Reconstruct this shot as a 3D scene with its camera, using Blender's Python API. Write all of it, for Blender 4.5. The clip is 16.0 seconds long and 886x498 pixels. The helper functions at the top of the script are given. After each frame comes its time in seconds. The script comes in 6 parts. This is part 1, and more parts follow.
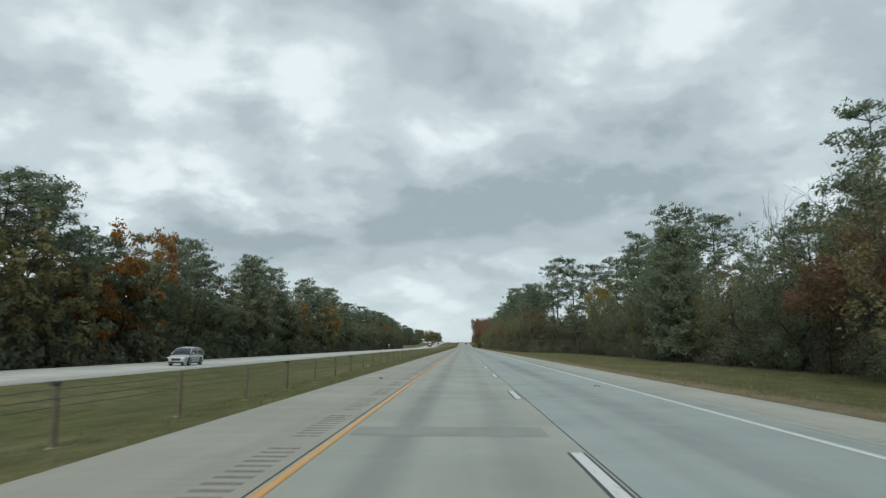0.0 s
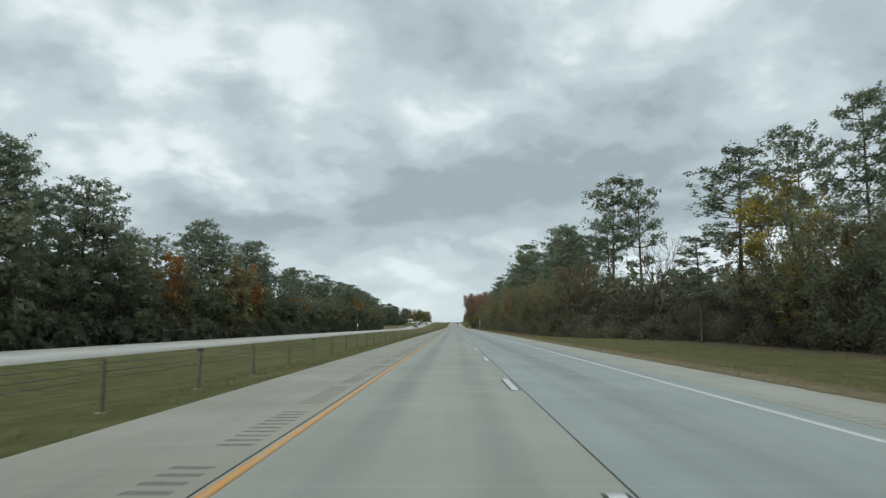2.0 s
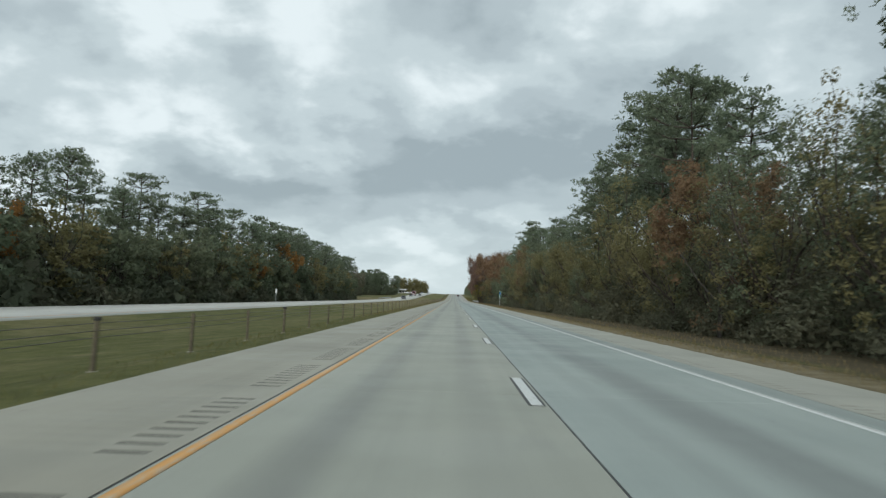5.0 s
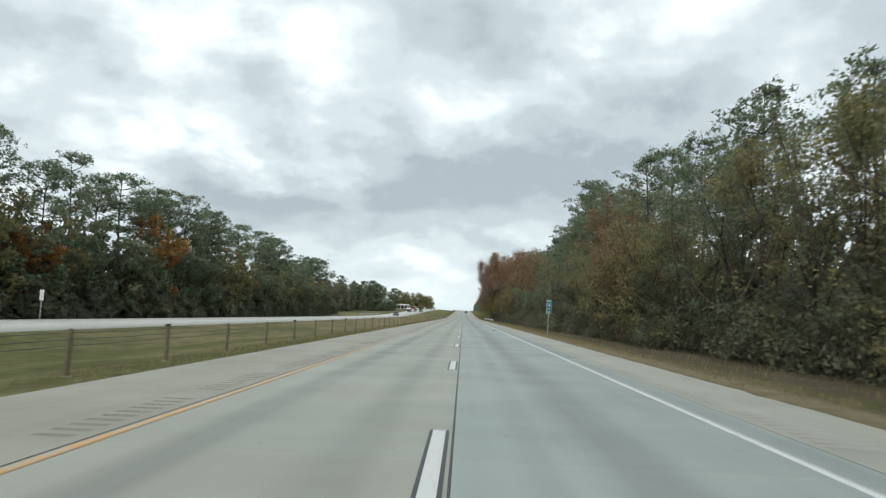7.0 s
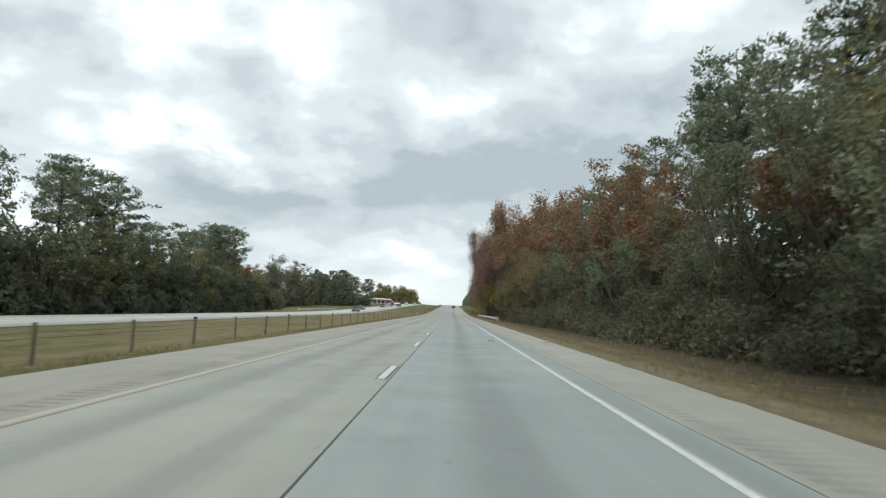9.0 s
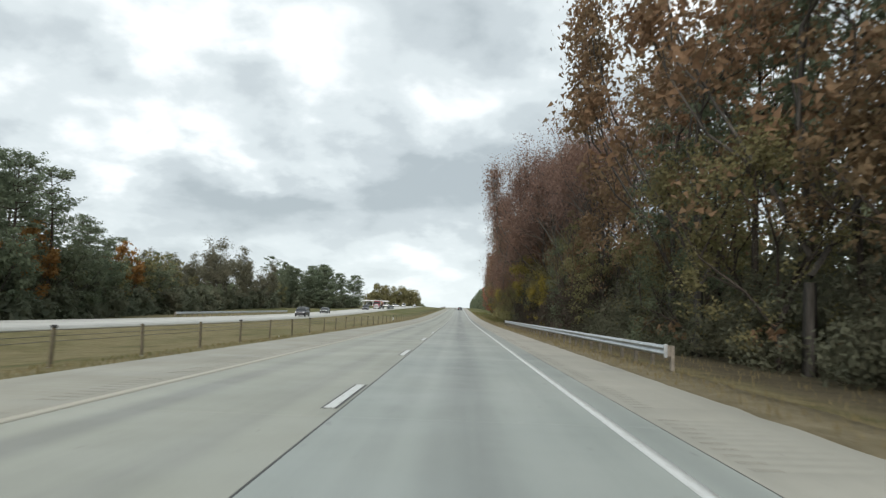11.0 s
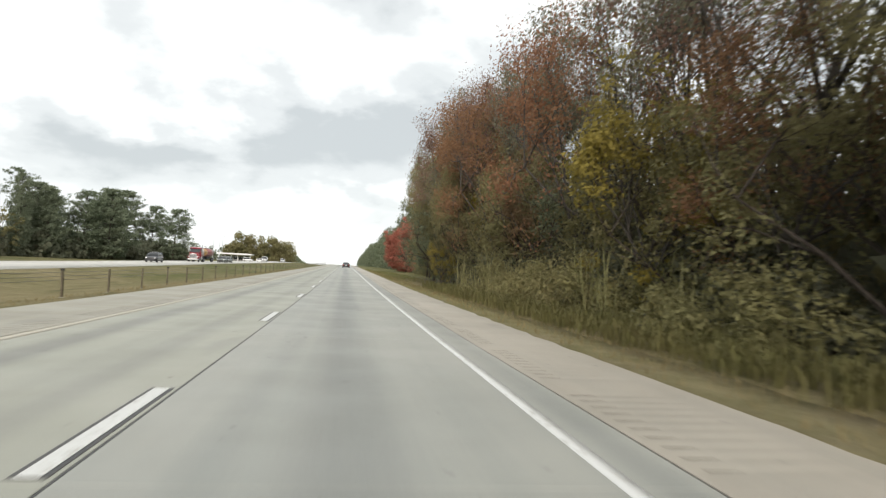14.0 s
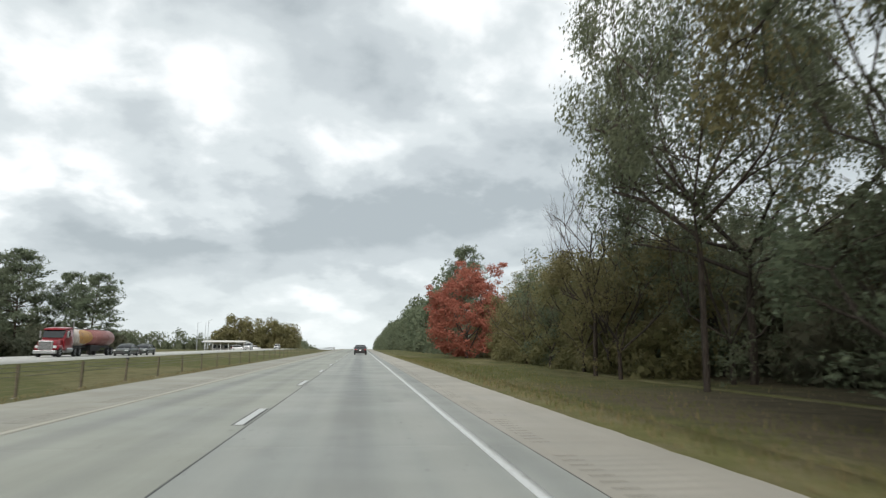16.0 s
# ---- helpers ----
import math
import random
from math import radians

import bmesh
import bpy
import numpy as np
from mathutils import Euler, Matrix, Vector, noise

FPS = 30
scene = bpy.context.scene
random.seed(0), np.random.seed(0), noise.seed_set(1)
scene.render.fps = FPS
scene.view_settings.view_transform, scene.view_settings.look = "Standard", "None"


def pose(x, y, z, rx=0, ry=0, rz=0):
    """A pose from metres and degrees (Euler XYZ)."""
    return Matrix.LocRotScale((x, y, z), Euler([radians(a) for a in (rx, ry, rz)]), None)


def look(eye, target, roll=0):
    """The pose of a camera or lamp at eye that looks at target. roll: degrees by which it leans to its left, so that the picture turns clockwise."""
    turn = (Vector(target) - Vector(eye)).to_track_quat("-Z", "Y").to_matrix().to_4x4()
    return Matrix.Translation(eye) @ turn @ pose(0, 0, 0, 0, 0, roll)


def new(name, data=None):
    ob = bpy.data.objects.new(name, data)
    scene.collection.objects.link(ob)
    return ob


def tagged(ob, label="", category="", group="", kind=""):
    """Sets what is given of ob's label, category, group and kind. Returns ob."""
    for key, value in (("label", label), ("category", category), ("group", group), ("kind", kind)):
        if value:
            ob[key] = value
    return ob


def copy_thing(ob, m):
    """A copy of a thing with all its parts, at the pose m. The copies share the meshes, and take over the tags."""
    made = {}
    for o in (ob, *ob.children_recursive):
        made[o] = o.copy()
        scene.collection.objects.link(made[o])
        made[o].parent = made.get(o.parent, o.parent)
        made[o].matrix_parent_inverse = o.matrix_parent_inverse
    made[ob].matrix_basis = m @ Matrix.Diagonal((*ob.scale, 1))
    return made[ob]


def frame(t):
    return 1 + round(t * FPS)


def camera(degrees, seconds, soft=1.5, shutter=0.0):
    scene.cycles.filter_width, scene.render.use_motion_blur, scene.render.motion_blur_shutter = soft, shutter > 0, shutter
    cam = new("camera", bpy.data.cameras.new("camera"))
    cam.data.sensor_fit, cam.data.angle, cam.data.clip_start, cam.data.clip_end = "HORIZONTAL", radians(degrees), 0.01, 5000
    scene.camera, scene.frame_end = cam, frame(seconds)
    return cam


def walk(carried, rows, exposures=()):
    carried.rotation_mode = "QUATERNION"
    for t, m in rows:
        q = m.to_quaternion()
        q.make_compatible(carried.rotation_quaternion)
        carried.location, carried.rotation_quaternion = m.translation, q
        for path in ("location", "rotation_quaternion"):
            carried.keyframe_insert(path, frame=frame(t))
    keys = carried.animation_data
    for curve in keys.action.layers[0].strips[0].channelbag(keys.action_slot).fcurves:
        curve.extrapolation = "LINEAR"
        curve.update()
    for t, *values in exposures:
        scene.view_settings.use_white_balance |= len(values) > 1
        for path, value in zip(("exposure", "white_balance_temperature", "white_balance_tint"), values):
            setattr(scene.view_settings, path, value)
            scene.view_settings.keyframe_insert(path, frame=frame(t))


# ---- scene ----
# ------------------------------------------------------------------ the lie of the road: level, then a long climb to a crest far ahead
GRADE_Y = np.arange(-1000.0, 5001.0, 5.0)
GRADE = np.interp(GRADE_Y, (500, 600, 880, 1060, 1180, 1600, 1800), (0, 0.0148, 0.0148, 0, -0.0085, -0.0085, 0))
RISE = np.concatenate(((0.0,), np.cumsum((GRADE[1:] + GRADE[:-1]) * 2.5)))


def rise(y):
    """Height of the road above its level stretch."""
    return float(np.interp(y, GRADE_Y, RISE))


def climb(y):
    """Slope of the road in degrees."""
    return math.degrees(math.atan(float(np.interp(y, GRADE_Y, GRADE))))


# ------------------------------------------------------------------ camera
cam = camera(65.4, 16.0, soft=1.3, shutter=0.12)
PATH = [
    (0, pose(-1.62, 6.12, 1.366, 97.96, -0.16, 1.62)),
    (0.5, pose(-1.58, 25.24, 1.366, 97.17, -0.32, 0.65)),
    (1, pose(-1.50, 44.36, 1.366, 95.86, 0.04, 1.02)),
    (1.5, pose(-1.50, 63.49, 1.366, 97.30, -0.81, 0.88)),
    (2, pose(-1.47, 82.65, 1.366, 96.34, 0.07, 0.90)),
    (2.5, pose(-1.47, 101.84, 1.366, 94.60, -0.55, 1.25)),
    (3, pose(-1.51, 121.09, 1.366, 93.98, -1.35, 2.15)),
    (3.5, pose(-1.54, 140.35, 1.366, 94.31, -1.98, 1.28)),
    (4, pose(-1.48, 159.58, 1.366, 95.50, -1.76, 0.97)),
    (4.5, pose(-1.40, 178.81, 1.366, 96.15, -1.56, 0.39)),
    (5, pose(-1.30, 198.09, 1.366, 94.05, -1.94, 0.91)),
    (7.5, pose(0.44, 294.52, 1.366, 95.56, -2.20, 1.85)),
    (8, pose(0.75, 313.81, 1.366, 95.20, -0.98, 2.43)),
    (8.5, pose(0.98, 333.07, 1.366, 95.46, -2.28, -0.10)),
    (9, pose(1.16, 352.29, 1.366, 95.07, -2.17, 0.75)),
    (9.5, pose(1.35, 371.49, 1.366, 94.93, -1.61, 1.13)),
    (10, pose(1.49, 390.72, 1.366, 94.49, -1.54, 1.32)),
    (12.5, pose(1.64, 486.81, 1.366, 96.84, -3.39, -0.27)),
    (13, pose(1.65, 505.99, 1.369, 95.18, -3.70, -3.62)),
    (13.5, pose(1.66, 525.06, 1.412, 94.96, -4.63, -6.87)),
    (14, pose(1.66, 544.12, 1.510, 92.33, -2.82, -8.11)),
    (14.5, pose(1.75, 563.44, 1.664, 94.39, -2.10, -6.97)),
    (15, pose(1.76, 582.79, 1.874, 96.44, -0.95, -6.67)),
    (15.5, pose(1.81, 602.14, 2.138, 98.43, -0.63, -5.36)),
    (16, pose(1.89, 621.48, 2.424, 98.86, -0.26, -6.77)),
]
EXPOSURE = [(0, 0.45, 6280, 5), (5, 0.45, 6280, 5), (7.5, 0.83, 6450, 8), (10, 0.83, 6500, 9), (12.5, 0.85, 6650, 11), (13, 0.95, 6700, 11), (13.5, 1.21, 7000, 14), (14.4, 1.21, 7000, 14), (15, 1.38, 7000, 14), (15.5, 1.25, 6900, 13), (16, 0.77, 6650, 11)]
walk(cam, PATH, EXPOSURE)

# ------------------------------------------------------------------ sky and sun
SUN_ELEVATION, SUN_TURN = radians(30), radians(192)


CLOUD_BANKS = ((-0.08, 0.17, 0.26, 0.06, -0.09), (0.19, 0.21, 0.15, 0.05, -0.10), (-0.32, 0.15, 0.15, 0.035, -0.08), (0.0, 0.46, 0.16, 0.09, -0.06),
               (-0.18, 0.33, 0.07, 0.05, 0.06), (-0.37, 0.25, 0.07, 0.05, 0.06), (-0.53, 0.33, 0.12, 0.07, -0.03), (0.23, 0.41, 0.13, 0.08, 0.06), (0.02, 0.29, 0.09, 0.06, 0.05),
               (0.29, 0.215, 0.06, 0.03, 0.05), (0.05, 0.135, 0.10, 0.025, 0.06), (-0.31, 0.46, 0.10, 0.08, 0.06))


def build_world():
    """Broken overcast: a cloud layer of noise laid on a flat ceiling, over a clear sky."""
    world = bpy.data.worlds.new("world")
    scene.world = world
    world.use_nodes = True
    nt = world.node_tree
    nt.nodes.clear()
    N, L = nt.nodes.new, nt.links.new

    def math_node(op, a, b=None, clamp=False):
        n = N("ShaderNodeMath")
        n.operation, n.use_clamp = op, clamp
        for i, v in enumerate((a, b)):
            if v is None:
                continue
            if isinstance(v, (int, float)):
                n.inputs[i].default_value = v
            else:
                L(v, n.inputs[i])
        return n.outputs[0]

    tc = N("ShaderNodeTexCoord")
    sep = N("ShaderNodeSeparateXYZ")
    L(tc.outputs["Generated"], sep.inputs[0])
    z = math_node("ADD", math_node("MAXIMUM", sep.outputs[2], 0.0), 0.38)
    u = math_node("DIVIDE", sep.outputs[0], z)
    v = math_node("DIVIDE", sep.outputs[1], z)
    comb = N("ShaderNodeCombineXYZ")
    L(u, comb.inputs[0])
    L(v, comb.inputs[1])

    def noise_node(scale, detail, rough, shift, distortion=0.0):
        m = N("ShaderNodeMapping")
        m.inputs["Location"].default_value = shift
        L(comb.outputs[0], m.inputs["Vector"])
        n = N("ShaderNodeTexNoise")
        n.inputs["Scale"].default_value = scale
        n.inputs["Detail"].default_value = detail
        n.inputs["Roughness"].default_value = rough
        n.inputs["Distortion"].default_value = distortion
        L(m.outputs[0], n.inputs["Vector"])
        return n.outputs["Fac"]

    big = noise_node(1.4, 2, 0.5, (3.1, 1.75, 0.0), 0.2)
    mid = noise_node(4.4, 6, 0.5, (7.3, 2.2, 4.0), 0.12)
    fine = noise_node(12.0, 4, 0.5, (1.0, 9.0, 2.0), 0.1)
    s = math_node("ADD", math_node("MULTIPLY", big, 0.34), math_node("MULTIPLY", mid, 0.59))
    s = math_node("ADD", s, math_node("MULTIPLY", fine, 0.09))
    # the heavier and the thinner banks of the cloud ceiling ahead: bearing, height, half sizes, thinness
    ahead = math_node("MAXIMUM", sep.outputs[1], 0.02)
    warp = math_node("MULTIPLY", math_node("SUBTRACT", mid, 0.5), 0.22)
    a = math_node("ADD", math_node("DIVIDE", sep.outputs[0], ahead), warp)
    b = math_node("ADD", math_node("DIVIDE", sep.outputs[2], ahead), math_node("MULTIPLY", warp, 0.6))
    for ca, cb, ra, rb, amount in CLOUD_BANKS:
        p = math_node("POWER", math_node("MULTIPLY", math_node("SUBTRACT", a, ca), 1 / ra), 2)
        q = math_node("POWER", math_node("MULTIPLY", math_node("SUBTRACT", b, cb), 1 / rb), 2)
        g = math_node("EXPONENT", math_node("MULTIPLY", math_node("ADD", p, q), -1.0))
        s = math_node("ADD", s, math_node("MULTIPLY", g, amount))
    ramp = N("ShaderNodeValToRGB")
    ramp.color_ramp.interpolation = "EASE"
    els = ramp.color_ramp.elements
    els[0].position, els[0].color = 0.36, (0.37, 0.425, 0.455, 1)
    els[1].position, els[1].color = 0.64, (0.86, 0.91, 0.93, 1)
    e = els.new(0.46)
    e.color = (0.49, 0.55, 0.58, 1)
    e = els.new(0.53)
    e.color = (0.60, 0.665, 0.69, 1)
    L(s, ramp.inputs[0])
    # the thin air near the horizon is paler
    low = N("ShaderNodeMapRange")
    low.inputs["From Min"].default_value, low.inputs["From Max"].default_value = 0.0, 0.13
    low.inputs["To Min"].default_value, low.inputs["To Max"].default_value = 0.7, 0.0
    low.interpolation_type = "SMOOTHSTEP"
    L(sep.outputs[2], low.inputs["Value"])
    mix = N("ShaderNodeMix")
    mix.data_type = "RGBA"
    L(low.outputs[0], mix.inputs[0])
    L(ramp.outputs[0], mix.inputs[6])
    mix.inputs[7].default_value = (0.70, 0.775, 0.80, 1)
    sky = N("ShaderNodeTexSky")
    sky.sky_type, sky.sun_disc = "NISHITA", False
    sky.sun_elevation, sky.sun_rotation = SUN_ELEVATION, SUN_TURN
    clear = N("ShaderNodeBackground")
    L(sky.outputs[0], clear.inputs[0])
    clear.inputs[1].default_value = 0.05
    cloud = N("ShaderNodeBackground")
    L(mix.outputs[2], cloud.inputs[0])
    cloud.inputs[1].default_value = 0.74
    both = N("ShaderNodeMixShader")
    both.inputs[0].default_value = 0.94
    L(clear.outputs[0], both.inputs[1])
    L(cloud.outputs[0], both.inputs[2])
    out = N("ShaderNodeOutputWorld")
    L(both.outputs[0], out.inputs[0])


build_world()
sun_data = bpy.data.lights.new("sun", "SUN")
sun_data.energy, sun_data.angle, sun_data.color = 1.5, radians(25), (1.0, 0.96, 0.9)
sun = new("sun", sun_data)
sun.matrix_world = look((math.sin(SUN_TURN) * 100, math.cos(SUN_TURN) * 100, 100 * math.tan(SUN_ELEVATION)), (0, 0, 0))


# ------------------------------------------------------------------ materials
class Nodes:
    """A small helper for writing node materials."""

    def __init__(self, name):
        self.mat = bpy.data.materials.new(name)
        self.mat.use_nodes = True
        self.nt = self.mat.node_tree
        self.bsdf = self.nt.nodes["Principled BSDF"]
        self.out = self.nt.nodes["Material Output"]
        self.pos = self.add("ShaderNodeNewGeometry").outputs["Position"]

    def add(self, kind):
        return self.nt.nodes.new(kind)

    def link(self, a, b):
        self.nt.links.new(a, b)

    def put(self, value, socket):
        if isinstance(value, (int, float, tuple)):
            socket.default_value = value
        else:
            self.link(value, socket)

    def calc(self, op, a, b=0.0, clamp=False):
        n = self.add("ShaderNodeMath")
        n.operation, n.use_clamp = op, clamp
        self.put(a, n.inputs[0])
        self.put(b, n.inputs[1])
        return n.outputs[0]

    def mix(self, fac, a, b, blend="MIX"):
        n = self.add("ShaderNodeMix")
        n.data_type, n.blend_type = "RGBA", blend
        self.put(fac, n.inputs[0])
        self.put(a, n.inputs[6])
        self.put(b, n.inputs[7])
        return n.outputs[2]

    def noise(self, scale=1.0, detail=4, rough=0.55, stretch=(1, 1, 1), shift=(0, 0, 0), vector=None):
        m = self.add("ShaderNodeMapping")
        m.inputs["Scale"].default_value = stretch
        m.inputs["Location"].default_value = shift
        self.link(vector or self.pos, m.inputs["Vector"])
        n = self.add("ShaderNodeTexNoise")
        n.inputs["Scale"].default_value = scale
        n.inputs["Detail"].default_value = detail
        n.inputs["Roughness"].default_value = rough
        self.link(m.outputs[0], n.inputs["Vector"])
        return n.outputs["Fac"]

    def span(self, value, a, b, lo=0.0, hi=1.0):
        n = self.add("ShaderNodeMapRange")
        n.interpolation_type = "SMOOTHSTEP"
        n.inputs["From Min"].default_value, n.inputs["From Max"].default_value = a, b
        n.inputs["To Min"].default_value, n.inputs["To Max"].default_value = lo, hi
        self.put(value, n.inputs["Value"])
        return n.outputs[0]

    def axes(self):
        n = self.add("ShaderNodeSeparateXYZ")
        self.link(self.pos, n.inputs[0])
        return n.outputs

    def object_random(self):
        return self.add("ShaderNodeObjectInfo").outputs["Random"]

    def island(self):
        return self.add("ShaderNodeNewGeometry").outputs["Random Per Island"]

    def bump(self, height, strength=0.3, distance=0.02):
        n = self.add("ShaderNodeBump")
        n.inputs["Strength"].default_value, n.inputs["Distance"].default_value = strength, distance
        self.link(height, n.inputs["Height"])
        self.link(n.outputs[0], self.bsdf.inputs["Normal"])

    def done(self, colour, rough=0.7, metal=0.0, spec=0.4):
        self.put(colour, self.bsdf.inputs["Base Color"])
        self.put(rough, self.bsdf.inputs["Roughness"])
        self.bsdf.inputs["Metallic"].default_value = metal
        self.bsdf.inputs["Specular IOR Level"].default_value = spec
        return self.mat


def concrete(name, c1, c2, bands=(), slab=0.05, later=None):
    """Worn road concrete: blotches, fine grain, streaks along the road, darker worn bands at given x."""
    m = Nodes(name)
    x, along = m.axes()[0], m.axes()[1]
    col = m.mix(m.span(m.noise(0.22, 4), 0.3, 0.7), c1, c2)
    if later:
        col = m.mix(m.span(m.calc("ADD", along, m.calc("MULTIPLY", m.noise(0.03, 2), 60)), 420, 540), col, m.mix(m.span(m.noise(0.22, 4), 0.3, 0.7), *later))
    col = m.mix(m.span(m.noise(1.0, 5, 0.6, (1.4, 0.035, 1)), 0.35, 0.75, 0, 0.35), col, (c1[0] * 0.62, c1[1] * 0.63, c1[2] * 0.63, 1))
    for centre, width, strength in bands:
        d = m.calc("ABSOLUTE", m.calc("SUBTRACT", x, centre))
        f = m.span(d, width * 0.15, width, 1.0, 0.0)
        f = m.calc("MULTIPLY", f, m.span(m.noise(1.0, 4, 0.6, (0.7, 0.03, 1), (centre, 3, 0)), 0.25, 0.62, 0.1, strength))
        col = m.mix(f, col, (0.115, 0.122, 0.122, 1))
    # scattered patches and spots
    col = m.mix(m.span(m.noise(0.9, 3, 0.5, (1, 0.25, 1), (5, 5, 0)), 0.62, 0.74, 0, 0.35), col, (0.16, 0.165, 0.16, 1))
    col = m.mix(m.span(m.noise(5.5, 2, 0.5, (1, 0.5, 1)), 0.70, 0.76, 0, 0.4), col, (0.10, 0.10, 0.095, 1))
    grain = m.noise(90, 3, 0.7)
    col = m.mix(m.span(grain, 0.3, 0.7, 0, 0.25), col, (c2[0] * 1.25, c2[1] * 1.25, c2[2] * 1.22, 1))
    tone = m.calc("MULTIPLY_ADD", m.object_random(), slab)
    tone.node.inputs[2].default_value = 1.0 - slab / 2
    hsv = m.add("ShaderNodeHueSaturation")
    m.link(tone, hsv.inputs["Value"])
    m.link(col, hsv.inputs["Color"])
    m.bump(grain, 0.25, 0.004)
    return m.done(hsv.outputs[0], m.span(m.noise(0.5, 3), 0.3, 0.7, 0.55, 0.75), 0.0, 0.45)


M_LANE_LEFT = concrete("concrete_inner_lane", (0.278, 0.290, 0.252, 1), (0.322, 0.330, 0.286, 1), ((-2.55, 0.45, 0.55), (-0.95, 0.4, 0.3)), 0.05)
M_LANE_RIGHT = concrete("concrete_outer_lane", (0.258, 0.298, 0.286, 1), (0.305, 0.342, 0.325, 1), ((1.75, 0.7, 0.55), (0.85, 0.3, 0.15), (3.95, 0.30, 0.30)), 0.06, ((0.285, 0.292, 0.268, 1), (0.335, 0.338, 0.308, 1)))
M_SHOULDER = concrete("concrete_shoulder", (0.255, 0.248, 0.205, 1), (0.315, 0.305, 0.255, 1), (), 0.05)
M_SHOULDER_RIGHT = concrete("concrete_outer_shoulder", (0.298, 0.300, 0.264, 1), (0.355, 0.354, 0.310, 1), (), 0.05, ((0.325, 0.300, 0.258, 1), (0.385, 0.355, 0.305, 1)))
M_OPPOSITE = concrete("concrete_far_carriageway", (0.42, 0.42, 0.39, 1), (0.50, 0.495, 0.46, 1), (), 0.05)


def plain(name, c1, c2, rough=0.6, metal=0.0, scale=6.0, bump=0.15, spec=0.4):
    m = Nodes(name)
    tc = m.add("ShaderNodeTexCoord").outputs["Object"]
    col = m.mix(m.span(m.noise(scale, 4, 0.6, vector=tc), 0.3, 0.7), c1, c2)
    fine = m.noise(scale * 12, 3, 0.6, vector=tc)
    col = m.mix(m.span(fine, 0.45, 0.75, 0, 0.2), col, (c1[0] * 0.6, c1[1] * 0.6, c1[2] * 0.6, 1))
    if bump:
        m.bump(fine, bump, 0.005)
    return m.done(col, rough, metal, spec)


def road_paint(name, colour, under, lo, hi, fade=None):
    """Paint worn through to the concrete in flecks; fade: y over which the wear grows."""
    m = Nodes(name)
    wear = m.noise(14, 5, 0.65, (1, 0.4, 1))
    wear = m.calc("ADD", wear, m.calc("MULTIPLY", m.noise(0.6, 2), 0.25))
    if fade:
        wear = m.calc("ADD", wear, m.span(m.axes()[1], fade[0], fade[1], 0.0, 0.32))
    col = m.mix(m.span(wear, lo, hi), colour, under)
    return m.done(col, 0.6)


M_WHITE = road_paint("white_road_paint", (0.58, 0.60, 0.59, 1), (0.36, 0.36, 0.33, 1), 0.64, 0.9)
M_YELLOW = road_paint("yellow_road_paint", (0.58, 0.295, 0.075, 1), (0.395, 0.375, 0.31, 1), 0.56, 0.86, (230, 400))
M_SEAL = plain("black_joint_sealant", (0.02, 0.02, 0.02, 1), (0.04, 0.04, 0.038, 1), 0.5)
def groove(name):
    """Dark colour on the faces of the rumble grooves, paler farther along."""
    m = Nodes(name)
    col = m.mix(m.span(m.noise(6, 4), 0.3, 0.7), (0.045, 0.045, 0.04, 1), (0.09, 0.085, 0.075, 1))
    far_tone = m.mix(m.span(m.noise(3, 4), 0.3, 0.7), (0.20, 0.195, 0.165, 1), (0.29, 0.28, 0.24, 1))
    return m.done(m.mix(m.calc("MULTIPLY", m.span(m.axes()[1], 180, 460), 0.9), col, far_tone), 0.9)


M_GROOVE = groove("dark_groove")
# grooves of the outer shoulder: a little darker than its concrete
M_GROOVE_PALE = plain("pale_groove", (0.195, 0.19, 0.16, 1), (0.265, 0.255, 0.215, 1), 0.9)
M_GALV = plain("galvanised_steel", (0.42, 0.45, 0.47, 1), (0.56, 0.59, 0.61, 1), 0.45, 0.7, 3.0)
M_POST = plain("weathered_post_steel", (0.085, 0.072, 0.048, 1), (0.14, 0.12, 0.082, 1), 0.75, 0.15)
M_CABLE = plain("steel_cable", (0.10, 0.10, 0.095, 1), (0.16, 0.16, 0.15, 1), 0.6, 0.5)
M_WOODPOST = plain("grey_timber", (0.16, 0.14, 0.115, 1), (0.25, 0.225, 0.19, 1), 0.85)
M_CAP = plain("black_cap", (0.012, 0.012, 0.012, 1), (0.03, 0.03, 0.03, 1), 0.6)
M_FOOT = plain("concrete_footing", (0.20, 0.19, 0.15, 1), (0.28, 0.27, 0.22, 1), 0.9)


